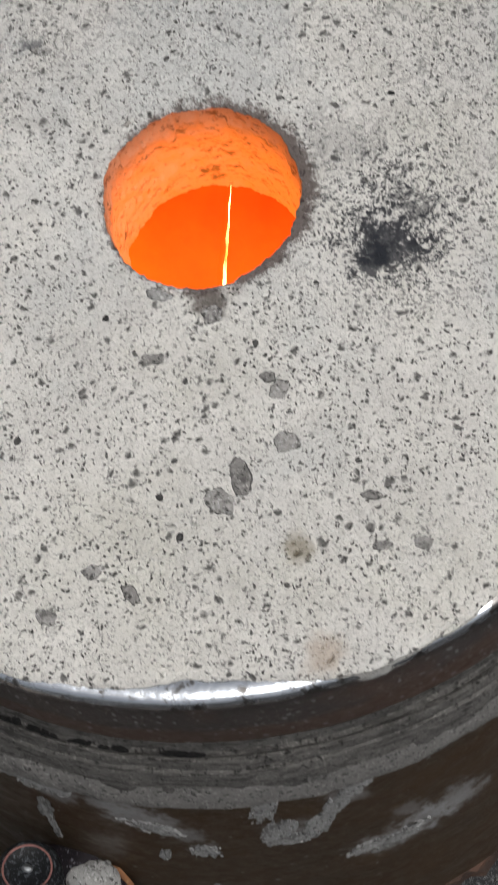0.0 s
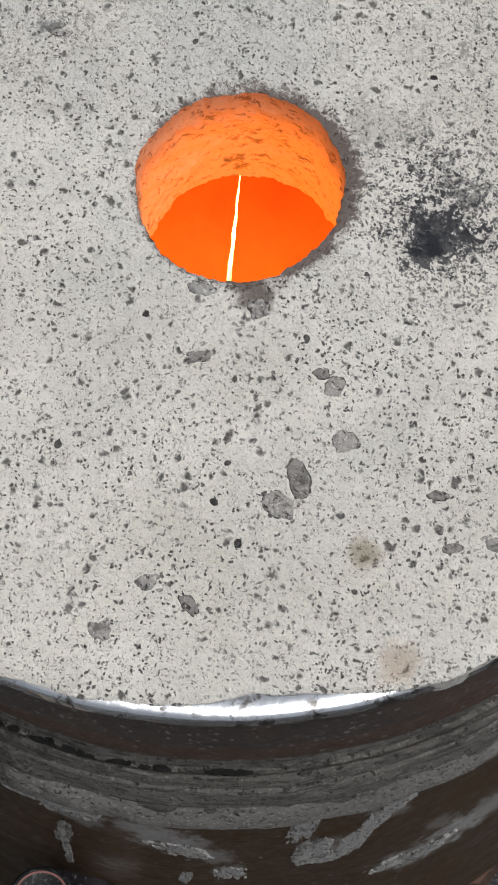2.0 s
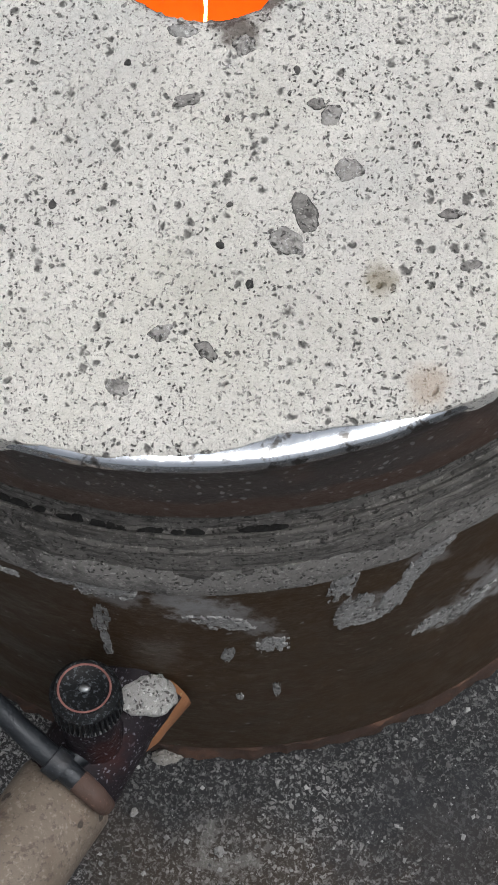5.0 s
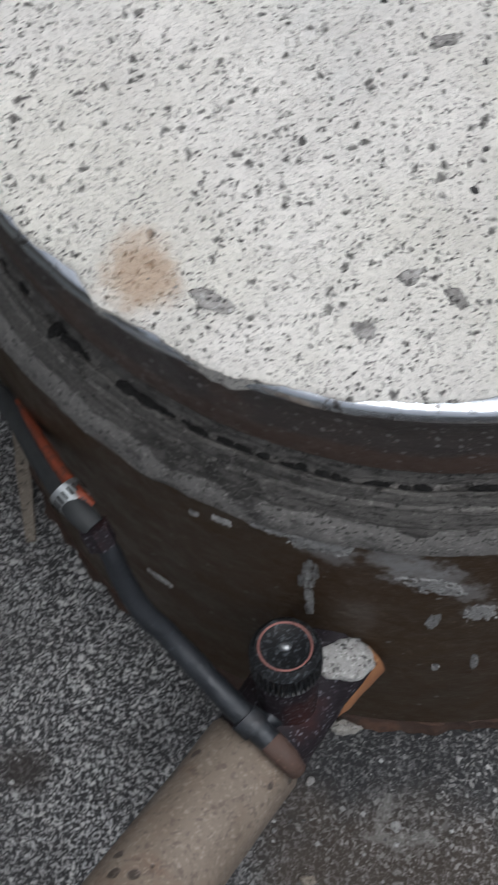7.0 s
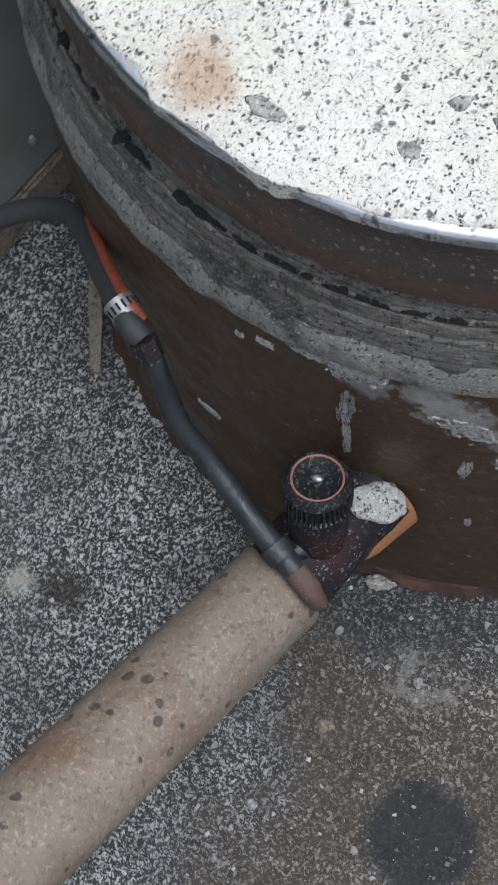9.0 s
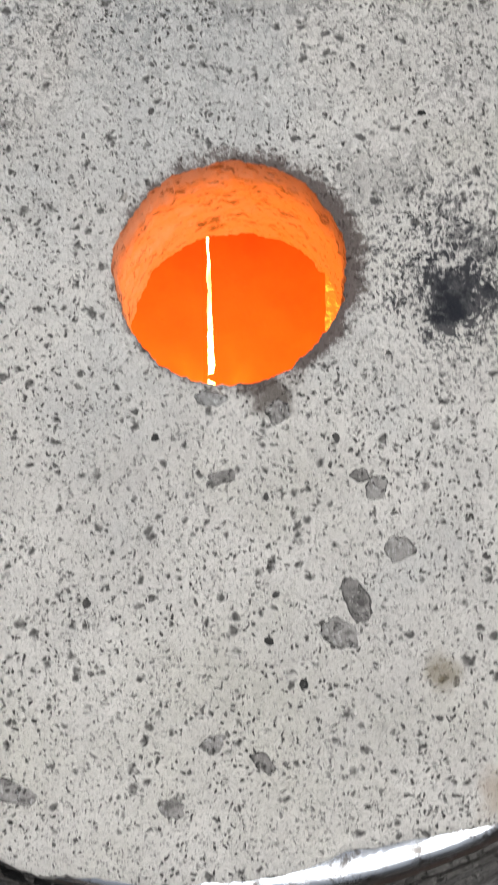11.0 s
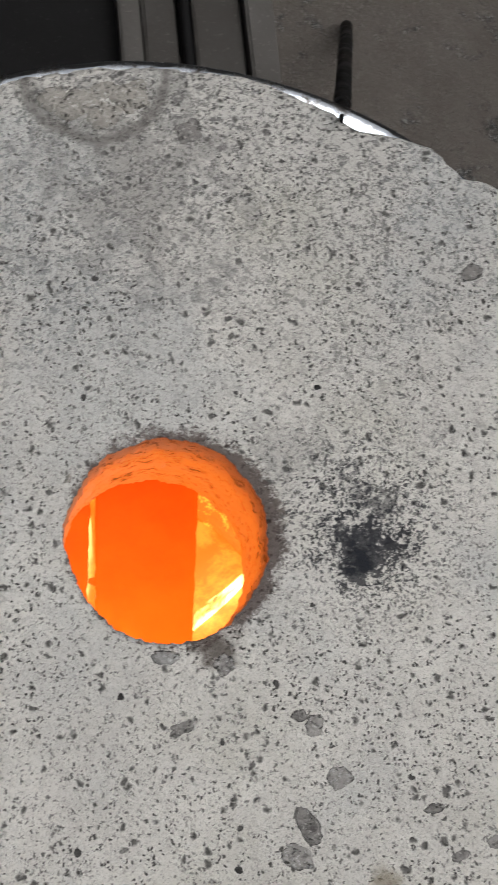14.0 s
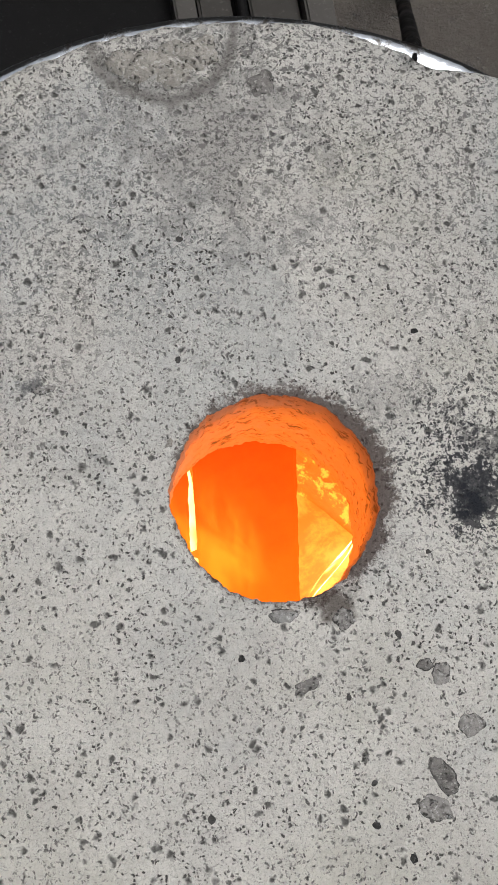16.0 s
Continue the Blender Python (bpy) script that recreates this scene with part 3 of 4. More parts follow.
def tube(points, radius, n=20, step=6, rough=0.0, wall=0.0):
    """A round tube along a line; radius a number or one per point. wall: open ends with that thickness."""
    line = smooth_line(points, step) if step > 1 else [Vector(q) for q in points]
    radii = [radius] * len(line) if not isinstance(radius, (list, tuple)) else list(np.interp(np.linspace(0, 1, len(line)), np.linspace(0, 1, len(radius)), radius))
    bm = bmesh.new()
    side = None
    shells = [0.0] if not wall else [0.0, wall]
    made = []
    for inner in shells:
        rings = []
        for i, q in enumerate(line):
            d = (line[min(i + 1, len(line) - 1)] - line[max(i - 1, 0)]).normalized()
            if side is None:
                side = d.orthogonal().normalized()
            side = (side - d * side.dot(d)).normalized()
            up = d.cross(side)
            row = []
            for k in range(n):
                a = 2 * math.pi * k / n
                w = side * math.cos(a) + up * math.sin(a)
                r = radii[i] - inner
                if rough:
                    r += rough * wob(*(q + w * r), 60.0)
                row.append(bm.verts.new(q + w * r))
            rings.append(row)
        for a, c2 in zip(rings, rings[1:]):
            for k in range(n):
                bm.faces.new((a[k], a[(k + 1) % n], c2[(k + 1) % n], c2[k]))
        made.append(rings)
        side = None
    if wall:
        for e in (0, -1):
            for k in range(n):
                bm.faces.new((made[0][e][k], made[0][e][(k + 1) % n], made[1][e][(k + 1) % n], made[1][e][k]))
    else:
        bm.faces.new(made[0][0])
        bm.faces.new(made[0][-1])
    bmesh.ops.recalc_face_normals(bm, faces=bm.faces)
    return bm


def box(lo, hi, bevel=0.002, rough=0.0, cuts=0):
    bm = bmesh.new()
    bmesh.ops.create_cube(bm, size=1.0)
    for v in bm.verts:
        v.co = Vector([l + (h2 - l) * (q + 0.5) for l, h2, q in zip(lo, hi, v.co)])
    if cuts:
        bmesh.ops.subdivide_edges(bm, edges=bm.edges, cuts=cuts, use_grid_fill=True)
    if bevel:
        bmesh.ops.bevel(bm, geom=[e for e in bm.edges if e.calc_face_angle(0) > 0.5], offset=bevel, segments=2, affect="EDGES")
    if rough:
        for v in bm.verts:
            v.co += rough * Vector((wob(*v.co, 40.0), wob(*v.co, 40.0, 9.0), wob(*v.co, 40.0, 17.0)))
    return bm


def stone(x, y, z, rx, ry, h, turn=0.0, seed=0.0, rings=5, n=18):
    """A low, ragged stone set in a flat surface."""
    bm = bmesh.new()
    ct, st = math.cos(turn), math.sin(turn)
    prev = None
    top = bm.verts.new((x, y, z + h))
    for i in range(1, rings + 1):
        f = i / rings
        row = []
        for k in range(n):
            a = 2 * math.pi * k / n
            s = 1 + 0.40 * noise.noise(Vector((math.cos(a) * 1.3 + seed, math.sin(a) * 1.3 - seed, seed * 3.1))) + 0.16 * noise.noise(Vector((math.cos(a) * 4.0 - seed, math.sin(a) * 4.0 + seed, seed)))
            u, w = rx * f * s * math.cos(a), ry * f * s * math.sin(a)
            px, py = x + u * ct - w * st, y + u * st + w * ct
            zz = h * (1 - f ** 4) + 0.45 * h * wob(px, py, seed, 420.0) - (0.0006 if i == rings else 0)
            row.append(bm.verts.new((px, py, z + zz)))
        for k in range(n):
            if prev is None:
                bm.faces.new((top, row[k], row[(k + 1) % n]))
            else:
                bm.faces.new((prev[k], row[k], row[(k + 1) % n], prev[(k + 1) % n]))
        prev = row
    return bm


def crust(theta, z, w, h, seed, lean=0.0, thick=0.0011, cut=0.0, n=44):
    """A ragged splash of mortar on the drum: theta in degrees, centre height z, width w, height h, lean in degrees from its middle to its top."""
    radius = drum_radius(z)
    bm = bmesh.new()
    grid = {}
    for i in range(n + 1):
        for j in range(n + 1):
            u, v = 2 * i / n - 1, 2 * j / n - 1
            f = 1 - (abs(u) ** 2.2 + abs(v) ** 2.2) + 1.3 * noise.fractal(Vector((u * 2.6 + seed, v * 2.6 + seed * 2, seed)), 0.8, 2.1, 5) - cut - 0.12
            q = min(1.0, max(0.0, (f + 0.25) / 0.4))
            q = q * q * (3 - 2 * q)
            zz = z + v * h * 0.5
            cx, cy = drum_axis(zz)
            r = drum_radius(zz) - 0.0022 + (thick + 0.0022) * q + 0.00035 * q * wob(u, v, seed, 9.0)
            a = radians(theta + lean * v) + u * w * 0.5 / radius
            grid[i, j] = (f, (cx + r * math.cos(a), cy + r * math.sin(a), zz))
    made = {}
    for i in range(n):
        for j in range(n):
            q = [(i, j), (i + 1, j), (i + 1, j + 1), (i, j + 1)]
            if max(grid[k][0] for k in q) > -0.2:
                for k in q:
                    if k not in made:
                        made[k] = bm.verts.new(grid[k][1])
                bm.faces.new([made[k] for k in q])
    return bm


# ---------------------------------------------------------------- ground
def build_ground():
    bm = bmesh.new()
    n, s = 150, 1.5
    v = [[bm.verts.new((-s + 2 * s * i / n, -s + 2 * s * j / n, 0.0)) for j in range(n + 1)] for i in range(n + 1)]
    for col in v:
        for q in col:
            d = math.hypot(q.co.x - AX, q.co.y - AY)
            q.co.z = 0.004 * wob(q.co.x, q.co.y, 0, 12.0) * min(1.0, max(0.0, (d - 0.34) * 8)) - 0.002
            if max(abs(q.co.x), abs(q.co.y)) > s - 0.001:
                q.co.z = 0.0
    for i in range(n):
        for j in range(n):
            bm.faces.new((v[i][j], v[i + 1][j], v[i + 1][j + 1], v[i][j + 1]))
    far = [bm.verts.new((x * 400, y * 400, 0)) for x, y in ((-1, -1), (1, -1), (1, 1), (-1, 1))]
    edge = [[v[i][0] for i in range(n + 1)], [v[n][j] for j in range(n + 1)], [v[n - i][n] for i in range(n + 1)], [v[0][n - j] for j in range(n + 1)]]
    for k in range(4):
        row = edge[k]
        bm.faces.new((*reversed(row), far[k], far[(k + 1) % 4]))
    bmesh.ops.recalc_face_normals(bm, faces=bm.faces)
    ground = part("ground", bm, GROUND)
    ground.location.z = FLOOR_Z
    tagged(ground, "dark gritty asphalt ground with oil stains and pale grit", "ground", kind="structure")
    # loose grit
    rng = random.Random(4)
    verts, faces = [], []
    for _ in range(9000):
        x, y = rng.uniform(-0.52, 0.20), rng.uniform(-0.66, 0.06)
        if math.hypot(x + 0.021, y + 0.015) < 0.333:
            continue
        r = 0.0005 + 0.0019 * rng.random() ** 7
        a0 = rng.random() * 6.28
        base = len(verts)
        z0 = 0.004 * wob(x, y, 0, 12.0) * min(1.0, max(0.0, (math.hypot(x - AX, y - AY) - 0.34) * 8)) - 0.002
        for k in range(4):
            a = a0 + k * 1.57 + rng.uniform(-0.4, 0.4)
            q = r * rng.uniform(0.6, 1.4)
            verts.append((x + q * math.cos(a), y + q * math.sin(a), z0 + r * 0.2))
        verts.append((x + r * rng.uniform(-0.3, 0.3), y, z0 + r * rng.uniform(0.6, 1.2)))
        verts.append((x, y, z0 - r * 0.4))
        for k in range(4):
            faces += [(base + k, base + (k + 1) % 4, base + 4), (base + (k + 1) % 4, base + k, base + 5)]
    me = bpy.data.meshes.new("grit")
    me.from_pydata(verts, [], faces)
    me.materials.append(GRIT)
    grit = new("grit", me)
    grit.location.z = FLOOR_Z
    tagged(grit, "loose pale grit scattered over the asphalt", "grit", kind="stuff")


# ---------------------------------------------------------------- lid
EDGE = [(-180, 0.284), (-155, 0.2845), (-145, 0.2830), (-137, 0.2858), (-132, 0.2865), (-127, 0.2835), (-123.5, 0.2908), (-117, 0.2878), (-109, 0.2915), (-103, 0.2875), (-97, 0.2868), (-90, 0.2845), (-82, 0.2780),
        (-76, 0.2799), (-71, 0.2843), (-61, 0.2920), (-48, 0.2870), (0, 0.288), (33, 0.2951), (38, 0.2950), (42, 0.2868), (47, 0.2894), (51, 0.2874), (56, 0.2776), (61, 0.2798), (68, 0.2858),
        (74, 0.2843), (81, 0.2844), (88, 0.2843), (94, 0.2847), (110, 0.283), (140, 0.284), (180, 0.284)]


def edge_radius(deg):
    r = float(np.interp(deg, [e[0] for e in EDGE], [e[1] for e in EDGE]))
    a = radians(deg)
    return r + 0.0022 * wob(math.cos(a), math.sin(a), 0.0, 9.0) + 0.0010 * wob(math.cos(a), math.sin(a), 0.0, 40.0)


def flue_radius(a):
    ca, sa = math.cos(a), math.sin(a)
    return BR + 0.0028 * max(0.0, -sa) ** 2 + 0.0016 * wob(ca, sa, 3.0, 2.0) + 0.0013 * wob(ca, sa, 0.0, 8.0) + 0.0007 * wob(ca, sa, 1.0, 22.0)


def build_lid():
    lid = thing("furnace_lid", (AX, AY, 0.667), "round pale castable furnace lid in steel ring with flue hole", "furnace lid")
    # castable: top sheet, outer skirt, underside
    bm = bmesh.new()
    n, m = 420, 90
    rows = []
    for k in range(n):
        a = 2 * math.pi * k / n - math.pi
        ca, sa = math.cos(a), math.sin(a)
        inner = Vector((BX + flue_radius(a) * ca, BY + flue_radius(a) * sa))
        r = edge_radius(math.degrees(a))
        outer = Vector((AX + r * ca, AY + r * sa))
        over = max(0.0, min(1.0, (r - 0.2865) / 0.006))
        row = []
        for j in range(m + 1):
            f = j / m
            p = inner.lerp(outer, f ** 0.8)
            z = LID_Z + 0.0007 * wob(p.x, p.y, 0, 45.0) + 0.0005 * wob(p.x, p.y, 5.0, 160.0)
            d_in, d_out = (p - inner).length, (outer - p).length
            z -= 0.0035 * max(0.0, 1 - d_in / 0.004) ** 2
            z += over * 0.003 * max(0.0, 1 - d_out / 0.02)
            z -= 0.0022 * max(0.0, 1 - d_out / 0.0035) ** 2
            hx, hy = p.x - 0.001, p.y - 0.281
            ring = math.hypot(hx, hy * 1.1)
            z -= 0.0030 * math.exp(-((ring - 0.040) / 0.005) ** 2) * min(1.0, d_out / 0.012)
            row.append(bm.verts.new((p.x, p.y, z)))
        for rr, zz in ((r + 0.0003, 0.7515 - 0.012 * over), (min(r, 0.282), 0.744), (0.282, 0.668)):
            row.append(bm.verts.new((AX + rr * ca, AY + rr * sa, zz)))
        low = Vector((BX + (BR + 0.004) * ca, BY + (BR + 0.004) * sa))
        row.append(bm.verts.new((low.x, low.y, 0.667)))
        rows.append(row)
    for k in range(n):
        a, c2 = rows[k], rows[(k + 1) % n]
        for j in range(len(a) - 1):
            bm.faces.new((a[j], a[j + 1], c2[j + 1], c2[j]))
    bmesh.ops.recalc_face_normals(bm, faces=bm.faces)
    part("castable_slab", bm, REFRACTORY, lid)
    # flue wall
    bm = bmesh.new()
    rows = []
    n, m = 240, 40
    for k in range(n):
        a = 2 * math.pi * k / n - math.pi
        ca, sa = math.cos(a), math.sin(a)
        row = []
        for j in range(m + 1):
            f = j / m
            z = LID_Z - 0.0032 + (0.667 - LID_Z + 0.0032) * f
            r = flue_radius(a) * (1 - f) + (BR - 0.0005) * f + 0.0016 * wob(ca, sa, z * 14, 5.0) * min(1, f * 6) + 0.0009 * wob(ca, sa, z * 14, 16.0) * min(1, f * 6)
            r -= 0.0008 * math.sin(f * 9.0) * min(1, f * 6)
            row.append(bm.verts.new((BX + r * ca, BY + r * sa, z)))
        rows.append(row)
    for k in range(n):
        a, c2 = rows[k], rows[(k + 1) % n]
        for j in range(m):
            bm.faces.new((a[j], a[j + 1], c2[j + 1], c2[j]))
    bmesh.ops.recalc_face_normals(bm, faces=bm.faces)
    bmesh.ops.reverse_faces(bm, faces=bm.faces)
    part("flue_wall", bm, FLUE, lid, "rough castable flue wall, firelight and red heat given as emission")
    # steel ring
    part("rim_lip", lathe([(0.2650, 0.7505), (0.2730, 0.7522), (0.2795, 0.7540), (0.2825, 0.7545), (0.2845, 0.7545), (0.2872, 0.7543), (0.2893, 0.7533), (0.2906, 0.7512), (0.2912, 0.7470), (0.2830, 0.7465), (0.2650, 0.7480)], 360, rough=0.0005), POLISHED, lid, "bright worn steel lip")
    part("rim_band", lathe([(0.2833, 0.7470), (0.2890, 0.7470), (0.2886, 0.738), (0.2870, 0.728), (0.2874, 0.718), (0.2893, 0.710), (0.2903, 0.700), (0.2898, 0.684), (0.2910, 0.674), (0.2903, 0.668), (0.2833, 0.668)], 360, rough=0.0006), RIM_STEEL, lid, "dark rusty steel band")
    # stones that show in the castable
    for x, y, rx, ry, turn, mat, seed in (
        (-0.009, -0.1005, 0.0088, 0.0036, 15, STONE_DARK, 1.0), (0.019, -0.0705, 0.0060, 0.0058, 0, STONE, 2.0), (0.062, -0.110, 0.0046, 0.0066, -20, STONE, 3.0),
        (0.0545, -0.1035, 0.0042, 0.0034, 0, STONE_DARK, 4.0), (0.071, -0.1395, 0.0070, 0.0062, -30, STONE, 5.0), (0.0487, -0.162, 0.0055, 0.0105, 18, STONE_DARK, 6.0),
        (0.0405, -0.1765, 0.0100, 0.0060, -28, STONE, 7.0), (-0.1085, -0.238, 0.0120, 0.0045, -24, STONE, 8.0), (-0.108, 0.086, 0.0062, 0.0026, -6, STONE, 9.0),
        (0.1185, -0.1635, 0.0055, 0.0026, 8, STONE_DARK, 10.0), (-0.012, -0.0620, 0.0085, 0.0036, -8, MORTAR_PALE, 11.0), (0.128, -0.19, 0.006, 0.003, 10, STONE_DARK, 12.0),
        (-0.038, -0.250, 0.0062, 0.0044, -20, STONE, 13.0), (0.202, 0.135, 0.008, 0.005, 10, STONE_DARK, 15.0), (0.148, -0.186, 0.006, 0.004, 0, STONE, 19.0),
        (-0.019, -0.2225, 0.006, 0.0045, 30, STONE, 16.0), (0.003, -0.232, 0.004, 0.006, 40, STONE_DARK, 17.0), (0.051, 0.241, 0.009, 0.007, 40, STONE_DARK, 18.0),
    ):
        part("stone_joint", stone(x, y, LID_Z - 0.0001, rx * 1.06 + 0.0004, ry * 1.06 + 0.0004, 0.0005, radians(turn), seed, 5, 26), PIT, lid, "dark joint round a stone")
        part("stone", stone(x, y, LID_Z + 0.0001, rx, ry, 0.0013, radians(turn), seed, 8, 30), mat, lid, "grey stone set in the castable")
    for x, y, r, seed in ((-0.039, -0.079, 0.0026, 1), (0.045, -0.0846, 0.0030, 2), (0.1091, -0.1454, 0.0030, 3), (-0.0339, 0.0877, 0.0026, 4), (-0.0034, -0.1326, 0.0023, 5),
                          (-0.017, 0.1565, 0.0028, 6), (-0.0061, -0.2668, 0.0024, 7), (-0.0733, -0.1547, 0.0032, 8), (0.0976, 0.0769, 0.0030, 9), (0.041, -0.092, 0.0024, 10),
                          (0.011, -0.111, 0.0024, 11), (0.072, -0.045, 0.003, 12), (0.0125, -0.157, 0.0026, 13), (0.0225, -0.1985, 0.0034, 14), (0.0085, -0.178, 0.003, 15)):
        part("pit_stone", stone(x, y, LID_Z - 0.0003, r, r * 0.8, 0.0005, seed, seed * 3.7, 3, 14), PIT, lid)
    # crumbs on the mouth of the flue
    rng = random.Random(5)
    for i in range(5):
        a = radians(rng.choice((-118, -112, -105, -98, -90, -80, -70, 20, 45, 75, 100, 140))) + rng.uniform(-0.08, 0.08)
        rr = BR + rng.uniform(0.004, 0.009)
        q = rng.uniform(0.0010, 0.0022)
        part("crumb", stone(BX + rr * math.cos(a), BY + rr * math.sin(a), LID_Z - 0.0006, q * 1.5, q, 0.0014, a + 1.57, 90 + i * 1.9, 5, 20), CLAY if i % 3 else STONE, lid)
    # many small grains, too many to count
    rng = random.Random(11)
    verts, faces = [], []
    for _ in range(300):
        rr, a = 0.062 + 0.208 * math.sqrt(rng.random()), rng.uniform(0, 6.283)
        x, y = AX + rr * math.cos(a), AY + rr * math.sin(a)
        r = 0.0005 + 0.0023 * rng.random() ** 3.2
        base = len(verts)
        st, t0 = rng.uniform(0.5, 1.0), rng.random() * 3.14
        for k in range(6):
            b2 = k * 1.047
            u, w = r * math.cos(b2) * rng.uniform(0.7, 1.3), r * st * math.sin(b2) * rng.uniform(0.7, 1.3)
            verts.append((x + u * math.cos(t0) - w * math.sin(t0), y + u * math.sin(t0) + w * math.cos(t0), LID_Z - 0.0008))
        verts.append((x, y, LID_Z + 0.0004))
        faces += [(base + k, base + (k + 1) % 6, base + 6) for k in range(6)]
    me = bpy.data.meshes.new("grains")
    me.from_pydata(verts, [], faces)
    me.materials.append(STONE_DARK)
    ob = new("grains", me)
    ob.parent, ob.matrix_parent_inverse = lid, Matrix.Translation(lid.location).inverted()
    tagged(ob, kind="stuff")
    # fireclay plug at the back of the lid
    for i, (x, y, rx, ry, h) in enumerate(((-0.011, 0.264, 0.014, 0.010, 0.0035), (0.003, 0.257, 0.012, 0.008, 0.003), (0.018, 0.265, 0.012, 0.010, 0.0035), (-0.025, 0.270, 0.009, 0.008, 0.003), (0.005, 0.271, 0.010, 0.006, 0.003), (0.026, 0.271, 0.007, 0.006, 0.0025))):
        part("clay_plug", stone(x, y, LID_Z - 0.001, rx, ry, h, 0.1 * i, 30.0 + i * 3, 8, 30), CLAY, lid, "lump of tan fireclay")


# ---------------------------------------------------------------- furnace body
def build_furnace():
    f = thing("drum_furnace", (-0.021, -0.015, FLOOR_Z), "brown rusty steel drum furnace with grey mortar splashes", "furnace")
    heights = (0.594, 0.56, 0.50, 0.43, 0.36, 0.29, 0.24)
    part("drum_shell", lathe([(0.3035, 0.594)] + [(drum_radius(z), z) for z in heights] + [(0.319, 0.24)], 320, drum_axis, rough=0.0004, scale=9.0), SHELL_STEEL, f)
    part("base_flange", lathe([(0.20, 0.221), (0.3275, 0.2195), (0.3295, 0.2230), (0.3278, 0.2280), (0.3262, 0.2360), (0.321, 0.239), (0.20, 0.236)], 420, drum_axis, rough=0.0046, scale=70.0), BASE_RUST, f, "flaking red-brown rusted foot")
    prof = [(0.1550, 0.6405), (0.1550, 0.664), (0.2760, 0.6665), (0.2850, 0.662), (0.2885, 0.655), (0.2905, 0.6495), (0.2932, 0.6485), (0.2952, 0.6515), (0.2974, 0.6520), (0.2990, 0.6485), (0.2996, 0.6430), (0.3010, 0.6425), (0.3022, 0.6405),
            (0.3026, 0.6340), (0.3036, 0.6325), (0.3038, 0.6265), (0.3044, 0.6250), (0.3056, 0.6185), (0.3074, 0.6080), (0.3084, 0.5985), (0.3076, 0.5915), (0.3030, 0.590), (0.2860, 0.590), (0.2860, 0.6405)]
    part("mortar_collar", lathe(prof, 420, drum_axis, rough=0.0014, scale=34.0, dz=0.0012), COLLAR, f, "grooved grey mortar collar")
    part("collar_crest", lathe([(0.3034, 0.6205), (0.3050, 0.6220), (0.3078, 0.6140), (0.3097, 0.6030), (0.3099, 0.5930), (0.3083, 0.5925), (0.3067, 0.6030), (0.3040, 0.6150)], 600, drum_axis, rough=0.0016, scale=60.0, dz=0.0011), CREST, f, "pale crumbling outer edge")
    part("lining", lathe([(0.155, 0.250), (0.155, 0.640), (0.2850, 0.640), (0.2850, 0.236), (0.0005, 0.236), (0.0005, 0.249), (0.153, 0.249)], 160, rough=0.003, scale=25.0), HOT_LINING, f, "incandescent orange lining")
    part("fire_bed", lathe([(0.0005, 0.286), (0.06, 0.292), (0.10, 0.286), (0.14, 0.290), (0.1515, 0.288), (0.1515, 0.251), (0.0005, 0.251)], 96, rough=0.004, dz=0.012, scale=20.0, slope=-0.24), HOT_BED, f, "white-hot fire bed")
    # splashes of mortar on the drum
    for th, z, w, h, seed, lean in (
        (-101.0, 0.532, 0.008, 0.050, 5.6, 0.1), (-101.2, 0.482, 0.006, 0.052, 15.6, 0.0), (-100.2, 0.537, 0.003, 0.026, 17.6, 0.0), (-102.0, 0.515, 0.003, 0.020, 27.6, 0.0), (-99.6, 0.582, 0.034, 0.024, 4.2, 0.6), (-104.5, 0.589, 0.030, 0.014, 41.0, 0.0),
        (-82.9, 0.489, 0.020, 0.030, 6.1, 0.0), (-87.9, 0.475, 0.008, 0.028, 7.7, 0.3), (-87.2, 0.380, 0.005, 0.014, 19.5, 0.0), (-82.9, 0.389, 0.005, 0.032, 8.8, 0.0), (-87.8, 0.537, 0.030, 0.030, 22.4, -2.0),
        (-75.3, 0.572, 0.016, 0.046, 1.3, 0.6), (-74.0, 0.527, 0.022, 0.046, 2.1, 0.8), (-72.9, 0.504, 0.036, 0.024, 33.4, 0.0), (-69.6, 0.524, 0.018, 0.046, 35.1, 1.0), (-67.2, 0.557, 0.018, 0.050, 36.4, 1.4), (-65.0, 0.582, 0.020, 0.030, 13.3, 1.0),
        (-64.6, 0.441, 0.020, 0.024, 44.0, 1.0), (-60.2, 0.438, 0.030, 0.034, 46.0, 2.0), (-120.8, 0.388, 0.020, 0.010, 16.0, 0.0), (-110.2, 0.573, 0.012, 0.008, 18.5, 0.0), (-113.5, 0.564, 0.006, 0.006, 20.5, 0.0), (-96.0, 0.422, 0.004, 0.010, 26.0, 0.0),
    ):
        part("mortar_splash", crust(th, z, w, h, seed, lean), MORTAR, f, "splash of pale grey mortar")
    # near-black lumps in the gap under the lid
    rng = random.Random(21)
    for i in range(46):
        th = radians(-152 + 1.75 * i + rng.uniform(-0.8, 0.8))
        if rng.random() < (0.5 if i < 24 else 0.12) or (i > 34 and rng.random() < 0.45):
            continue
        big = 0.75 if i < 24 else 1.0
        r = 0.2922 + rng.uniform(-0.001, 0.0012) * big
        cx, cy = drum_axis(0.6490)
        part("dark_crust", stone(cx + r * math.cos(th), cy + r * math.sin(th), 0.6486, rng.uniform(0.003, 0.0075) * big, rng.uniform(0.0020, 0.0036) * big, 0.0018 * rng.uniform(0.6, 1.3), th + 1.57, 60 + i * 2.3, 5, 22), NEAR_BLACK, f, "near-black crust")


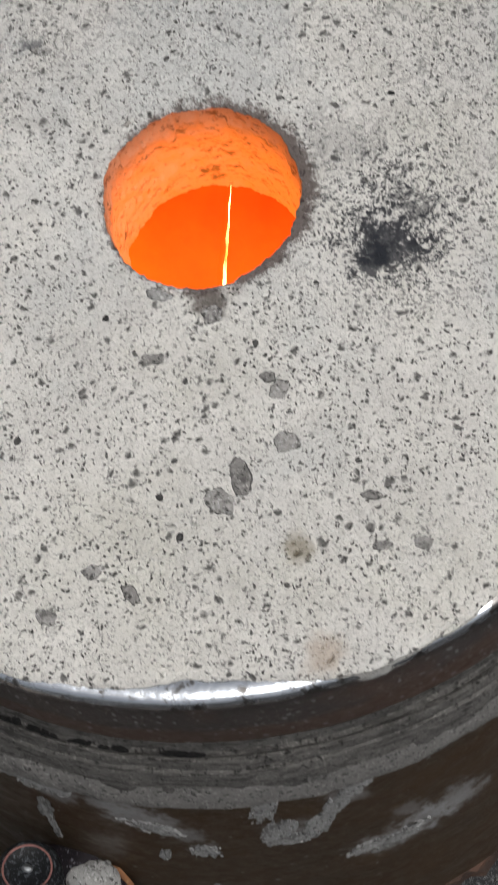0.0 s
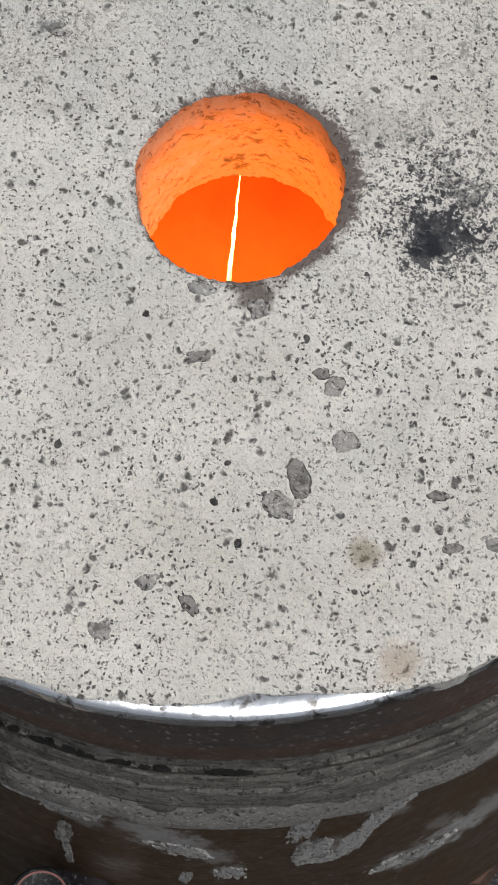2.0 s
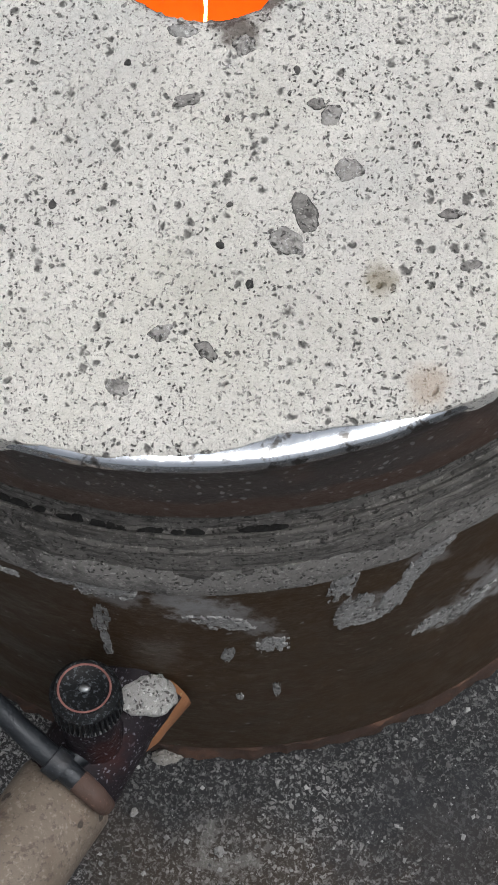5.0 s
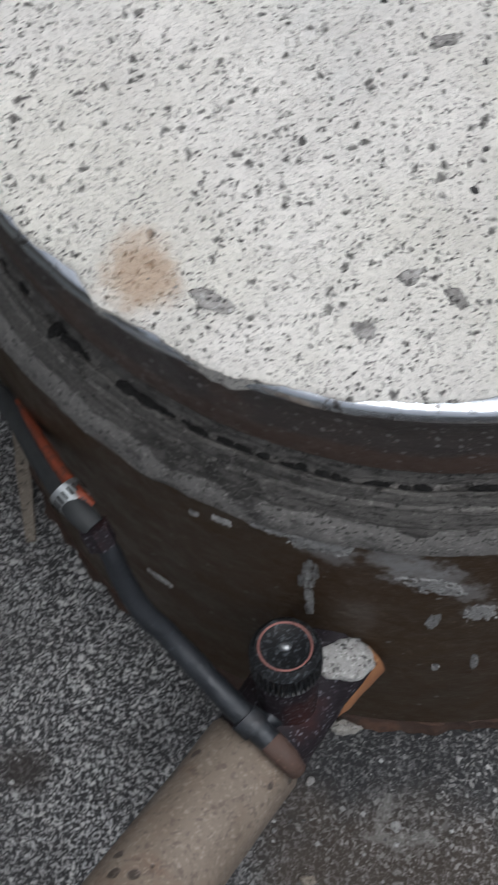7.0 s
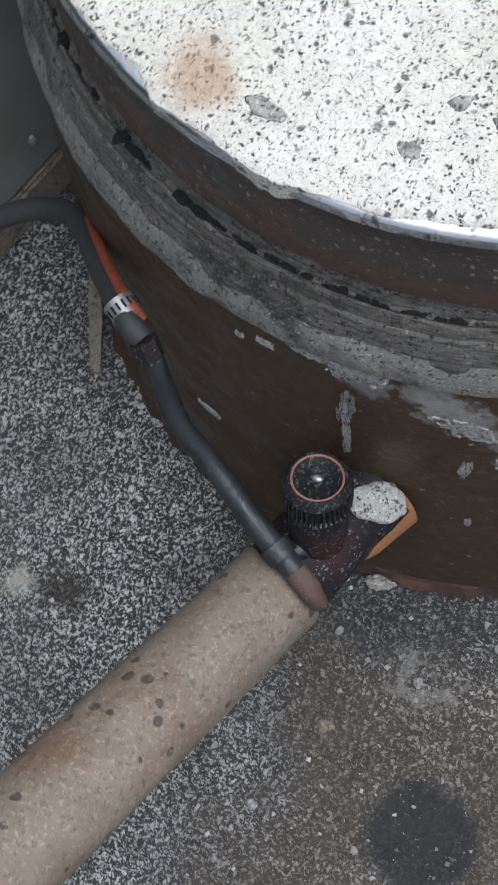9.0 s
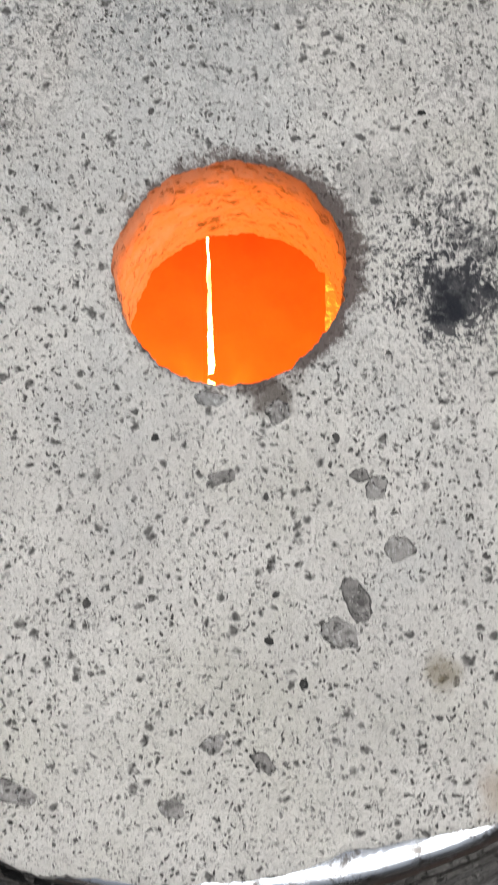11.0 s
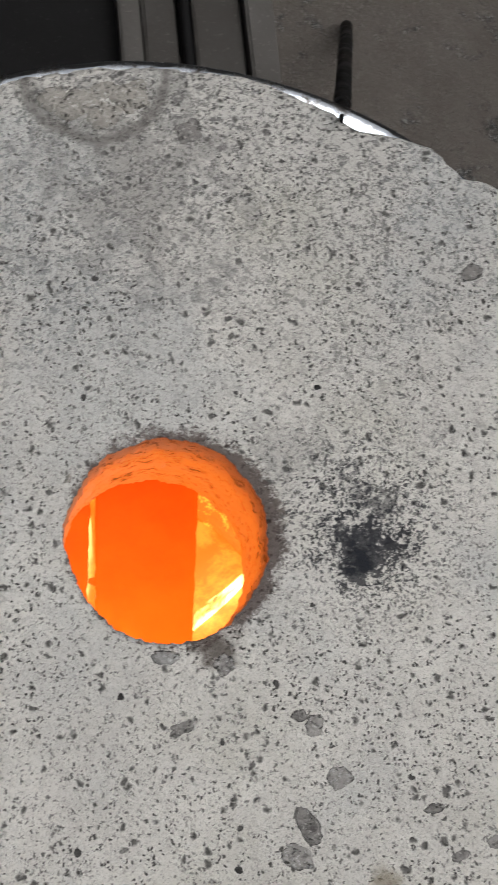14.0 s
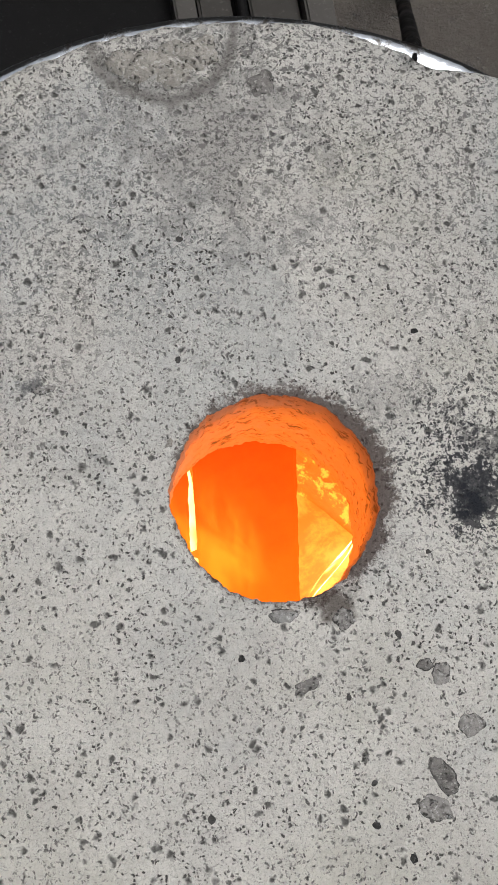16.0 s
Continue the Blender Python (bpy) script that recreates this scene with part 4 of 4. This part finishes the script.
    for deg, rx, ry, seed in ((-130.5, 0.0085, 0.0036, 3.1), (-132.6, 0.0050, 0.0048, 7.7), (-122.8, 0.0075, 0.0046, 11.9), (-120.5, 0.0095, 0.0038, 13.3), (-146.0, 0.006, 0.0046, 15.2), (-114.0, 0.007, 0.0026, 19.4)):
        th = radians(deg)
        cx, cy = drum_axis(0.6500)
        part("dark_crust", stone(cx + 0.2938 * math.cos(th), cy + 0.2938 * math.sin(th), 0.6500, rx, ry, 0.0030, th + 1.57, seed, 6, 30), NEAR_BLACK, f, "near-black crust")


# ---------------------------------------------------------------- hot slabs and flames
D = Vector((0.048, 0.780, 1.0)).normalized()
U = Vector((0.066, -0.0133, 0.0)).normalized()
NRM = U.cross(D).normalized()
P0 = Vector((-0.0175, 0.0690, 0.56))


def build_slab(lo, hi, seed, label, splay=0.0):
    """A bar of hot steel that leans against the lining; lo and hi: its edges across."""
    bm = bmesh.new()
    n = 240
    rings = []
    for i in range(n + 1):
        s = -0.33 + 0.415 * i / n
        left = lo + 0.0007 * noise.fractal(Vector((s * 90 + seed, seed, 0)), 1, 2, 3)
        if not splay and noise.noise(Vector((s * 150, 3.3, 0))) > 0.58:
            left -= 0.0045  # scale bridges the gap here
        right = hi - splay * (0.03 - s) + 0.0008 * noise.fractal(Vector((s * 90 + seed, seed * 2, 5)), 1, 2, 3)
        row = []
        for x, q in ((left, -0.002), (left + 0.002, 0.0), (0.5 * (left + right), 0.0008), (right - 0.002, 0.0), (right, -0.002), (right, -0.006), (left, -0.006)):
            row.append(bm.verts.new(P0 + U * x + D * s + NRM * q))
        rings.append(row)
    m = len(rings[0])
    for a, c2 in zip(rings, rings[1:]):
        for j in range(m):
            bm.faces.new((a[j], a[(j + 1) % m], c2[(j + 1) % m], c2[j]))
    bm.faces.new(rings[0])
    bm.faces.new(rings[-1])
    bmesh.ops.recalc_face_normals(bm, faces=bm.faces)
    tagged(part("steel_bar", bm, HOT_STEEL), label, "steel bar", "hot bars in the furnace")


def build_flame(name, mat, w, h, seed, label):
    """A tongue of flame, a thin closed leaf about its own centre."""
    bm = bmesh.new()
    n, m = 16, 16
    for sgn in (1, -1):
        g = [[bm.verts.new((w * (2 * i / n - 1) * math.sin(math.pi * min(1, 0.08 + j / m * 0.92)) ** 0.6 + 0.25 * w * math.sin(4 * j / m + seed),
                            sgn * 0.003 * math.sin(math.pi * i / n) * math.sin(math.pi * j / m) + 0.12 * w * math.sin(3 * j / m + seed * 2) + 0.05 * w * math.sin(5 * i / n + seed),
                            h * (j / m - 0.5))) for j in range(m + 1)] for i in range(n + 1)]
        for i in range(n):
            for j in range(m):
                bm.faces.new((g[i][j], g[i + 1][j], g[i + 1][j + 1], g[i][j + 1]))
    ob = part(name, bm, mat)
    return tagged(ob, label, "flame", "flames in the furnace")


# ---------------------------------------------------------------- burner
def build_burner():
    g = thing("gas_burner", (-0.0820, -0.3680, 0.3908), "scorched gas burner with tan air pipe and black knob", "burner")
    part("burner_tube", tube([(-0.1160, -0.3980, 0.3938), (-0.1030, -0.3800, 0.3963), (-0.0840, -0.3480, 0.4001), (-0.0630, -0.3160, 0.4013)], [0.0296, 0.0300, 0.0300, 0.0300], 40, 6, 0.0012), BURNER_STEEL, g)
    part("socket_collar", tube([(-0.0840, -0.3470, 0.3897), (-0.0770, -0.3370, 0.3885), (-0.0610, -0.3140, 0.3861)], [0.0293, 0.0313, 0.0339], 36, 5, 0.0012), ORANGE_RUST, g, "rusty orange socket")
    a, e = Vector((-0.1120, -0.3930, 0.3920)), Vector((-0.2090, -0.5740, 0.4979))
    far = a + (e - a) * 1.9
    part("air_pipe", tube([a, a.lerp(far, 0.35), a.lerp(far, 0.7), far], [0.0320, 0.0339, 0.0364, 0.0382], 64, 10, 0.0006, 0.0035), PIPE_TAN, g, "tan pitted steel air pipe")
    part("gas_tube", tube([(-0.1982, -0.2889, 0.5370), (-0.1891, -0.3008, 0.5220), (-0.1843, -0.3107, 0.5030), (-0.1745, -0.3244, 0.4820), (-0.1609, -0.3343, 0.4630), (-0.1407, -0.3522, 0.4470), (-0.1211, -0.3696, 0.4380), (-0.1009, -0.3866, 0.4320), (-0.0876, -0.3978, 0.4270), (-0.0819, -0.4029, 0.4150)],
                          [0.0062, 0.0066, 0.0068, 0.0070, 0.0074, 0.0076, 0.0078, 0.0078, 0.0070, 0.0058], 24, 6, 0.0004), TUBE_STEEL, g, "grey steel gas tube")
    part("tube_nut", tube([(-0.1976, -0.2899, 0.5390), (-0.1926, -0.2975, 0.5280)], 0.0092, 6, 1), BURNER_STEEL, g, "black hex nut")
    part("rusty_end", tube([(-0.0977, -0.3894, 0.4320), (-0.0874, -0.3980, 0.4280), (-0.0818, -0.4030, 0.4150)], [0.0078, 0.0075, 0.0060], 20, 5, 0.0012), TUBE_RUST, g, "rusty brown welded tube end")
    part("tube_union", tube([(-0.1139, -0.3764, 0.4390), (-0.1060, -0.3829, 0.4360)], 0.0098, 20, 2, 0.001), TUBE_STEEL, g, "grey union fitting")
    bm = bmesh.new()
    bmesh.ops.create_icosphere(bm, subdivisions=4, radius=1.0, matrix=Matrix.Translation((-0.0560, -0.3370, 0.4275)) @ Matrix.Rotation(-0.25, 4, "Z") @ Matrix.Rotation(0.35, 4, "Y") @ Matrix.Diagonal((0.0165, 0.0125, 0.0056, 1)))
    for v in bm.verts:
        v.co += 0.0055 * Vector((wob(*v.co, 42.0), wob(*v.co, 42.0, 4.0), 0.3 * wob(*v.co, 80.0, 8.0)))
    part("mortar_lump", bm, MORTAR_PALE, g, "lump of pale grey mortar")
    # knob
    top, axis = Vector((-0.0880, -0.3420, 0.4869)), Vector((0.03, 0.26, 0.965)).normalized()
    turn = axis.to_track_quat("Z", "Y").to_matrix().to_4x4()
    place = Matrix.Translation(top) @ turn
    bm = bmesh.new()
    n = 160
    prof = [(0.0000, -0.0009, 0), (0.0137, -0.0009, 0), (0.0153, 0.0000, 0), (0.0178, 0.0000, 0), (0.0197, -0.0017, 0), (0.0207, -0.0040, 0), (0.0213, -0.0059, 0), (0.0217, -0.0066, 1), (0.0217, -0.0223, 1), (0.0215, -0.0233, 0), (0.0196, -0.0247, 0), (0.0000, -0.0247, 0)]
    rings = []
    for r, z, rib in prof[1:-1]:
        rings.append([bm.verts.new(place @ Vector(((r - (0.0024 if rib and k % 4 in (2, 3) else 0)) * math.cos(6.28319 * k / n), (r - (0.0024 if rib and k % 4 in (2, 3) else 0)) * math.sin(6.28319 * k / n), z))) for k in range(n)])
    for a2, c2 in zip(rings, rings[1:]):
        for k in range(n):
            bm.faces.new((a2[k], c2[k], c2[(k + 1) % n], a2[(k + 1) % n]))
    bm.faces.new(rings[0])
    bm.faces.new(rings[-1])
    bmesh.ops.recalc_face_normals(bm, faces=bm.faces)
    knob = part("valve_knob", bm, PLASTIC, g, "ribbed black plastic knob")
    bm = bmesh.new()
    circle = []
    for k in range(64):
        q = 6.28319 * k / 64
        circle.append([bm.verts.new(place @ Vector((r * math.cos(q), r * math.sin(q), z))) for r, z in ((0.0149, -0.0002), (0.0154, 0.0005), (0.0160, 0.0005), (0.0164, -0.0002))])
    for k in range(64):
        a2, c2 = circle[k], circle[(k + 1) % 64]
        for j in range(3):
            bm.faces.new((a2[j], a2[j + 1], c2[j + 1], c2[j]))
    bmesh.ops.recalc_face_normals(bm, faces=bm.faces)
    part("red_ring", bm, RED_LINE, knob, "faded red ring")
    bm = bmesh.new()
    bmesh.ops.create_icosphere(bm, subdivisions=2, radius=0.0030, matrix=place @ Matrix.Translation((0, 0, -0.0006)) @ Matrix.Diagonal((1.3, 0.9, 0.6, 1)))
    part("screw", bm, CLAMP, knob, "small bright screw")
    part("valve_stem", tube([top + axis * -0.024, top + axis * -0.045, top + axis * -0.10], [0.0155, 0.0182, 0.0200], 32, 5, 0.0012), BURNER_STEEL, g, "dark valve stem")
    part("valve_bracket", tube([(-0.1020, -0.3760, 0.4278), (-0.0910, -0.3670, 0.4256), (-0.0820, -0.3580, 0.4219)], [0.0064, 0.0091, 0.0082], 14, 4, 0.001), TUBE_STEEL, g, "grey welded bracket")


def build_hose():
    h = thing("gas_hose", (-0.2740, -0.1980, 0.4735), "orange and black rubber gas hose with a zinc clamp", "hose")
    part("black_hose", tube([(-0.4354, -0.1878, 0.3200), (-0.3842, -0.1835, 0.3850), (-0.3532, -0.1828, 0.4100), (-0.3265, -0.1777, 0.4250), (-0.3048, -0.1772, 0.4350), (-0.2845, -0.1850, 0.4500), (-0.2659, -0.2039, 0.4700), (-0.2463, -0.2310, 0.4950), (-0.2274, -0.2560, 0.5200), (-0.2093, -0.2791, 0.5380), (-0.1969, -0.2904, 0.5370)],
                            [0.0078] * 7 + [0.0080, 0.0082, 0.0080, 0.0074], 20, 6, 0.0005), RUBBER, h, "dusty black rubber hose")
    part("orange_hose", tube([(-0.2670, -0.1942, 0.4700), (-0.2459, -0.2234, 0.5000), (-0.2311, -0.2429, 0.5200), (-0.2166, -0.2614, 0.5350), (-0.2074, -0.2725, 0.5410), (-0.2006, -0.2791, 0.5380)], [0.0022, 0.0032, 0.0036, 0.0040, 0.0042, 0.0042], 18, 6, 0.0004), ORANGE_RUBBER, h, "worn orange hose")
    sleeve = smooth_line([(-0.2459, -0.2234, 0.5000), (-0.2311, -0.2429, 0.5200), (-0.2166, -0.2614, 0.5350), (-0.2074, -0.2725, 0.5410), (-0.2006, -0.2791, 0.5380)], 4)
    for k in range(3, 15):
        if k in (6, 10):
            continue
        q, d2 = sleeve[k], (sleeve[k + 1] - sleeve[k - 1]).normalized()
        up = (Vector((0.06, -0.62, 1.54)) - q).normalized()
        w = d2.cross(up).normalized()
        part("print_bar", tube([q + up * 0.0042 - w * 0.0016, q + up * 0.0042 + w * 0.0016], 0.00045, 6, 1), RUBBER, h)
    c1, c2 = Vector((-0.2175, -0.2687, 0.5370)), Vector((-0.2088, -0.2771, 0.5360))
    part("hose_clamp", tube([c1, c2], 0.0100, 28, 3, 0.0, 0.0016), CLAMP, h, "shiny zinc hose clamp")
    ax = (c2 - c1).normalized()
    s1 = ax.orthogonal().normalized()
    s2 = ax.cross(s1)
    for k in range(16):
        q = 6.28319 * k / 16
        w = (s1 * math.cos(q) + s2 * math.sin(q)) * 0.0099
        part("clamp_slot", tube([c1.lerp(c2, 0.28) + w, c1.lerp(c2, 0.72) + w], 0.0008, 6, 1), BLACK_STEEL, h)


# ---------------------------------------------------------------- surroundings
def build_surroundings():
    # steel tank side beside the furnace
    s = thing("steel_tank", (-0.50, 0.0, FLOOR_Z), "dull grey riveted steel tank wall standing on ground", "tank")
    a, d = Vector((-0.377, -0.097, FLOOR_Z)), Vector((0.49, 0.87, 0)).normalized()
    nn = Vector((-d.y, d.x, 0))

    def slab(near, far, low_z, high_z, bevel):
        bm = bmesh.new()
        pts = [a + d * u + nn * w for u, w in ((-0.45, near), (0.45, near), (0.45, far), (-0.45, far))]
        low = [bm.verts.new(p + Vector((0, 0, low_z))) for p in pts]
        high = [bm.verts.new(p + Vector((0, 0, high_z))) for p in pts]
        for k in range(4):
            bm.faces.new((low[k], low[(k + 1) % 4], high[(k + 1) % 4], high[k]))
        bm.faces.new(high)
        bm.faces.new(list(reversed(low)))
        bmesh.ops.recalc_face_normals(bm, faces=bm.faces)
        bmesh.ops.bevel(bm, geom=bm.edges[:], offset=bevel, segments=2, affect="EDGES")
        return bm

    part("tank_wall", slab(0.004, 0.45, 0.048, 0.45, 0.005), SHEET_STEEL, s)
    part("base_skirt", slab(0.0, 0.44, 0.0, 0.047, 0.003), DUST, s, "dusty tan skirt at the foot")
    for k in range(9):
        p = a + d * (-0.023 - 0.044 * 4 + 0.044 * k) + nn * 0.0035 + Vector((0, 0, 0.092))
        bm = bmesh.new()
        bmesh.ops.create_uvsphere(bm, u_segments=14, v_segments=8, radius=0.0062, matrix=Matrix.Translation(p) @ Matrix.Diagonal((0.6, 0.6, 1, 1)))
        part("rivet", bm, SHEET_STEEL, s)
    # flat strip on the asphalt
    u, w = Vector((-0.3278, -0.127, FLOOR_Z + 0.002)), Vector((-0.3064, -0.2210, FLOOR_Z + 0.002))
    side = (w - u).cross(Vector((0, 0, 1))).normalized()
    bm = bmesh.new()
    rows = []
    for i in range(17):
        q = u.lerp(w, i / 16)
        half = 0.0055 * (1.0 - 0.35 * (i / 16) ** 3) + 0.0008 * wob(q.x, q.y, 0, 70.0)
        rows.append([bm.verts.new(q + side * half * e + Vector((0, 0, dz + 0.0008 * wob(q.x, q.y, e, 60.0)))) for e, dz in ((-1, 0.0), (1, 0.0), (1, 0.004), (-1, 0.004))])
    for r1, r2 in zip(rows, rows[1:]):
        for k in range(4):
            bm.faces.new((r1[k], r1[(k + 1) % 4], r2[(k + 1) % 4], r2[k]))
    bm.faces.new(rows[0])
    bm.faces.new(rows[-1])
    bmesh.ops.recalc_face_normals(bm, faces=bm.faces)
    tagged(part("wood_strip", bm, DUST), "weathered brown wooden strip lying on the asphalt", "wood strip")
    # dark rack behind the furnace
    r = thing("steel_rack", (0.0, 0.56, FLOOR_Z), "low dark steel rack with grey bars standing behind the furnace", "rack")
    for lo, hi, mat, nm in (((-0.60, 0.39, FLOOR_Z), (0.19, 1.10, 0.372), BLACK_STEEL, "frame"), ((0.080, 0.385, 0.370), (0.097, 1.10, 0.394), POST_STEEL, "bar"), ((0.184, 0.385, FLOOR_Z), (0.207, 1.10, 0.394), POST_STEEL, "bar"),
                            ((0.100, 0.385, 0.370), (0.128, 1.10, 0.382), RACK_STEEL, "panel"), ((0.142, 0.385, 0.370), (0.181, 1.10, 0.382), RACK_STEEL, "panel")):
        bm = box(lo, hi, 0.002, 0.0012, 4)
        bmesh.ops.rotate(bm, verts=bm.verts, cent=(0.19, 0.50, 0), matrix=Matrix.Rotation(radians(-4), 3, "Z"))
        part(nm, bm, mat, r)
    bm = tube([(0.135, 0.385, 0.384), (0.135, 0.7, 0.384), (0.135, 1.1, 0.384)], 0.0048, 14, 4)
    bmesh.ops.rotate(bm, verts=bm.verts, cent=(0.19, 0.50, 0), matrix=Matrix.Rotation(radians(-4), 3, "Z"))
    part("rod", bm, BLACK_STEEL, r)
    # iron bar that leans on the rim
    top, foot = Vector((0.1410, 0.2370, 0.7620)), Vector((0.316, 0.570, FLOOR_Z + 0.005))
    dirv = foot - top
    bar = tagged(part("iron_bar", tube([top + dirv * 0.10, top + dirv * 0.4, foot], 0.0058, 12, 4, 0.0004), BLACK_STEEL), "black iron bar leaning on the lid by its hook", "iron bar")
    part("hook", tube([top - dirv * 0.018, top, top + dirv * 0.06, top + dirv * 0.11], [0.0013, 0.0015, 0.0020, 0.0045], 10, 5), BLACK_STEEL, bar, "thin wire hook")

    # loose bits on the asphalt
    for (x, y), rx, ry, h, seed, mat, label in (((-0.0876, -0.3840), 0.0042, 0.0030, 0.005, 4.4, MORTAR_PALE, "small white chip of mortar on the asphalt"), ((-0.0492, -0.5350), 0.0030, 0.0024, 0.004, 8.1, MORTAR_PALE, "small white chip of mortar on the asphalt"),
                                               ((-0.0842, -0.4532), 0.0060, 0.0050, 0.005, 12.7, DUST, "small tan pebble lying on the asphalt"), ((-0.1261, -0.5166), 0.0050, 0.0036, 0.005, 21.3, MORTAR, "small grey pebble lying on the asphalt"), ((-0.0253, -0.4111), 0.0040, 0.0034, 0.004, 27.3, MORTAR, "small grey pebble lying on the asphalt")):
        tagged(part("pebble", stone(x, y, FLOOR_Z - 0.002, rx, ry, h, seed, seed, 6, 20), mat), label, "pebble", "pebbles on the asphalt")
    tagged(part("clay_shard", stone(-0.0627, -0.3427, FLOOR_Z - 0.001, 0.0130, 0.0062, 0.0075, 0.15, 5.7, 7, 30), CLAY), "pale curved clay shard lying at the drum's foot", "clay shard")


def build_sky_blockers():
    # unseen walls, added to keep horizon light off the upright faces
    for nm, lo, hi in (("sky_blocker_north", (-2.4, 2.4, FLOOR_Z), (2.4, 2.55, 2.9)), ("sky_blocker_west", (-2.55, -2.4, FLOOR_Z), (-2.4, 2.4, 2.9))):
        tagged(part(nm, box(lo, hi, 0.01), WALL), "unseen dark wall added to block low sky light", "wall", kind="structure")


build_sky_blockers()
build_ground()
build_furnace()
build_lid()
build_slab(0.0006, 0.0680, 3.0, "orange-hot flat steel bar leaning inside the furnace")
build_slab(-0.0850, -0.0016, 8.0, "narrow orange-hot flat steel bar leaning beside another", 0.031)
build_burner()
build_hose()
build_surroundings()
flame_low = build_flame("flame", FLAME_CORE, 0.042, 0.10, 0.5, "bright yellow gas flame licking up the lining")
flame_back = build_flame("flame", FLAME_CORE, 0.026, 0.38, 1.5, "bright yellow gas flame behind the hot bars")
flame_sweep = build_flame("flame", FLAME, 0.046, 0.17, 2.5, "faint orange flame sweeping over the hot bars")
# hidden under the lid's front, only there for its light
flame_jet = build_flame("flame", JET, 0.045, 0.16, 6.5, "unseen jet flame added to light the flue wall and bars")
flame_wisp = build_flame("flame", FLAME, 0.020, 0.16, 4.5, "thin orange wisp of flame over the hot bars")


def motions():
    lean = math.degrees(math.atan2(0.611, 0.79))
    low, backf, sweep, wisp, jet = [], [], [], [], []
    for k in range(33):
        t = 0.5 * k
        rise = float(np.interp(t, [0, 2, 2.5, 3, 5, 5.5, 6, 6.5, 7, 9.5, 10, 10.5, 12, 12.5, 13, 13.5, 14, 14.5, 15, 15.5, 16], [0, 0, 0.35, 0.2, 0.2, 0.4, 1.15, 0.8, 0.3, 0.2, 0.5, 0.4, 0.3, 0.32, 0.25, 0.3, 0.22, 0.2, 0.38, 0.58, 0.62]))
        s = math.sin(2.1 * t) + 0.5 * math.sin(5.3 * t + 1)
        low.append((t, pose(0.100 + 0.006 * s, 0.032 + 0.005 * math.sin(3.7 * t), 0.295 + 0.006 * math.sin(4.4 * t), -10 + 6 * s, 0, 35 + 12 * math.sin(2.9 * t))))
        backf.append((t, pose(-0.028 + 0.003 * s, 0.100, 0.44 + 0.01 * s, -lean, 0, 3 * s)))
        base = P0 + D * (-0.165 + 0.20 * rise) + NRM * 0.012 + U * (0.020 + 0.010 * math.sin(2.6 * t))
        sweep.append((t, pose(*base, -lean, 12 * math.sin(3.1 * t), 0)))
        base = P0 + D * (-0.145 + 0.19 * rise + 0.02 * math.sin(2.4 * t + 2)) + NRM * 0.018 + U * (-0.002 + 0.014 * math.sin(1.7 * t + 1))
        wisp.append((t, pose(*base, -lean, -38 + 14 * math.sin(2.3 * t), 0)))
        jet.append((t, pose(-0.035 + 0.005 * s, -0.115, 0.40 + 0.008 * math.sin(3 * t), 20, 8 * s, 20)))
    walk(flame_jet, jet)
    walk(flame_low, low)
    walk(flame_back, backf)
    walk(flame_sweep, sweep)
    walk(flame_wisp, wisp)


motions()
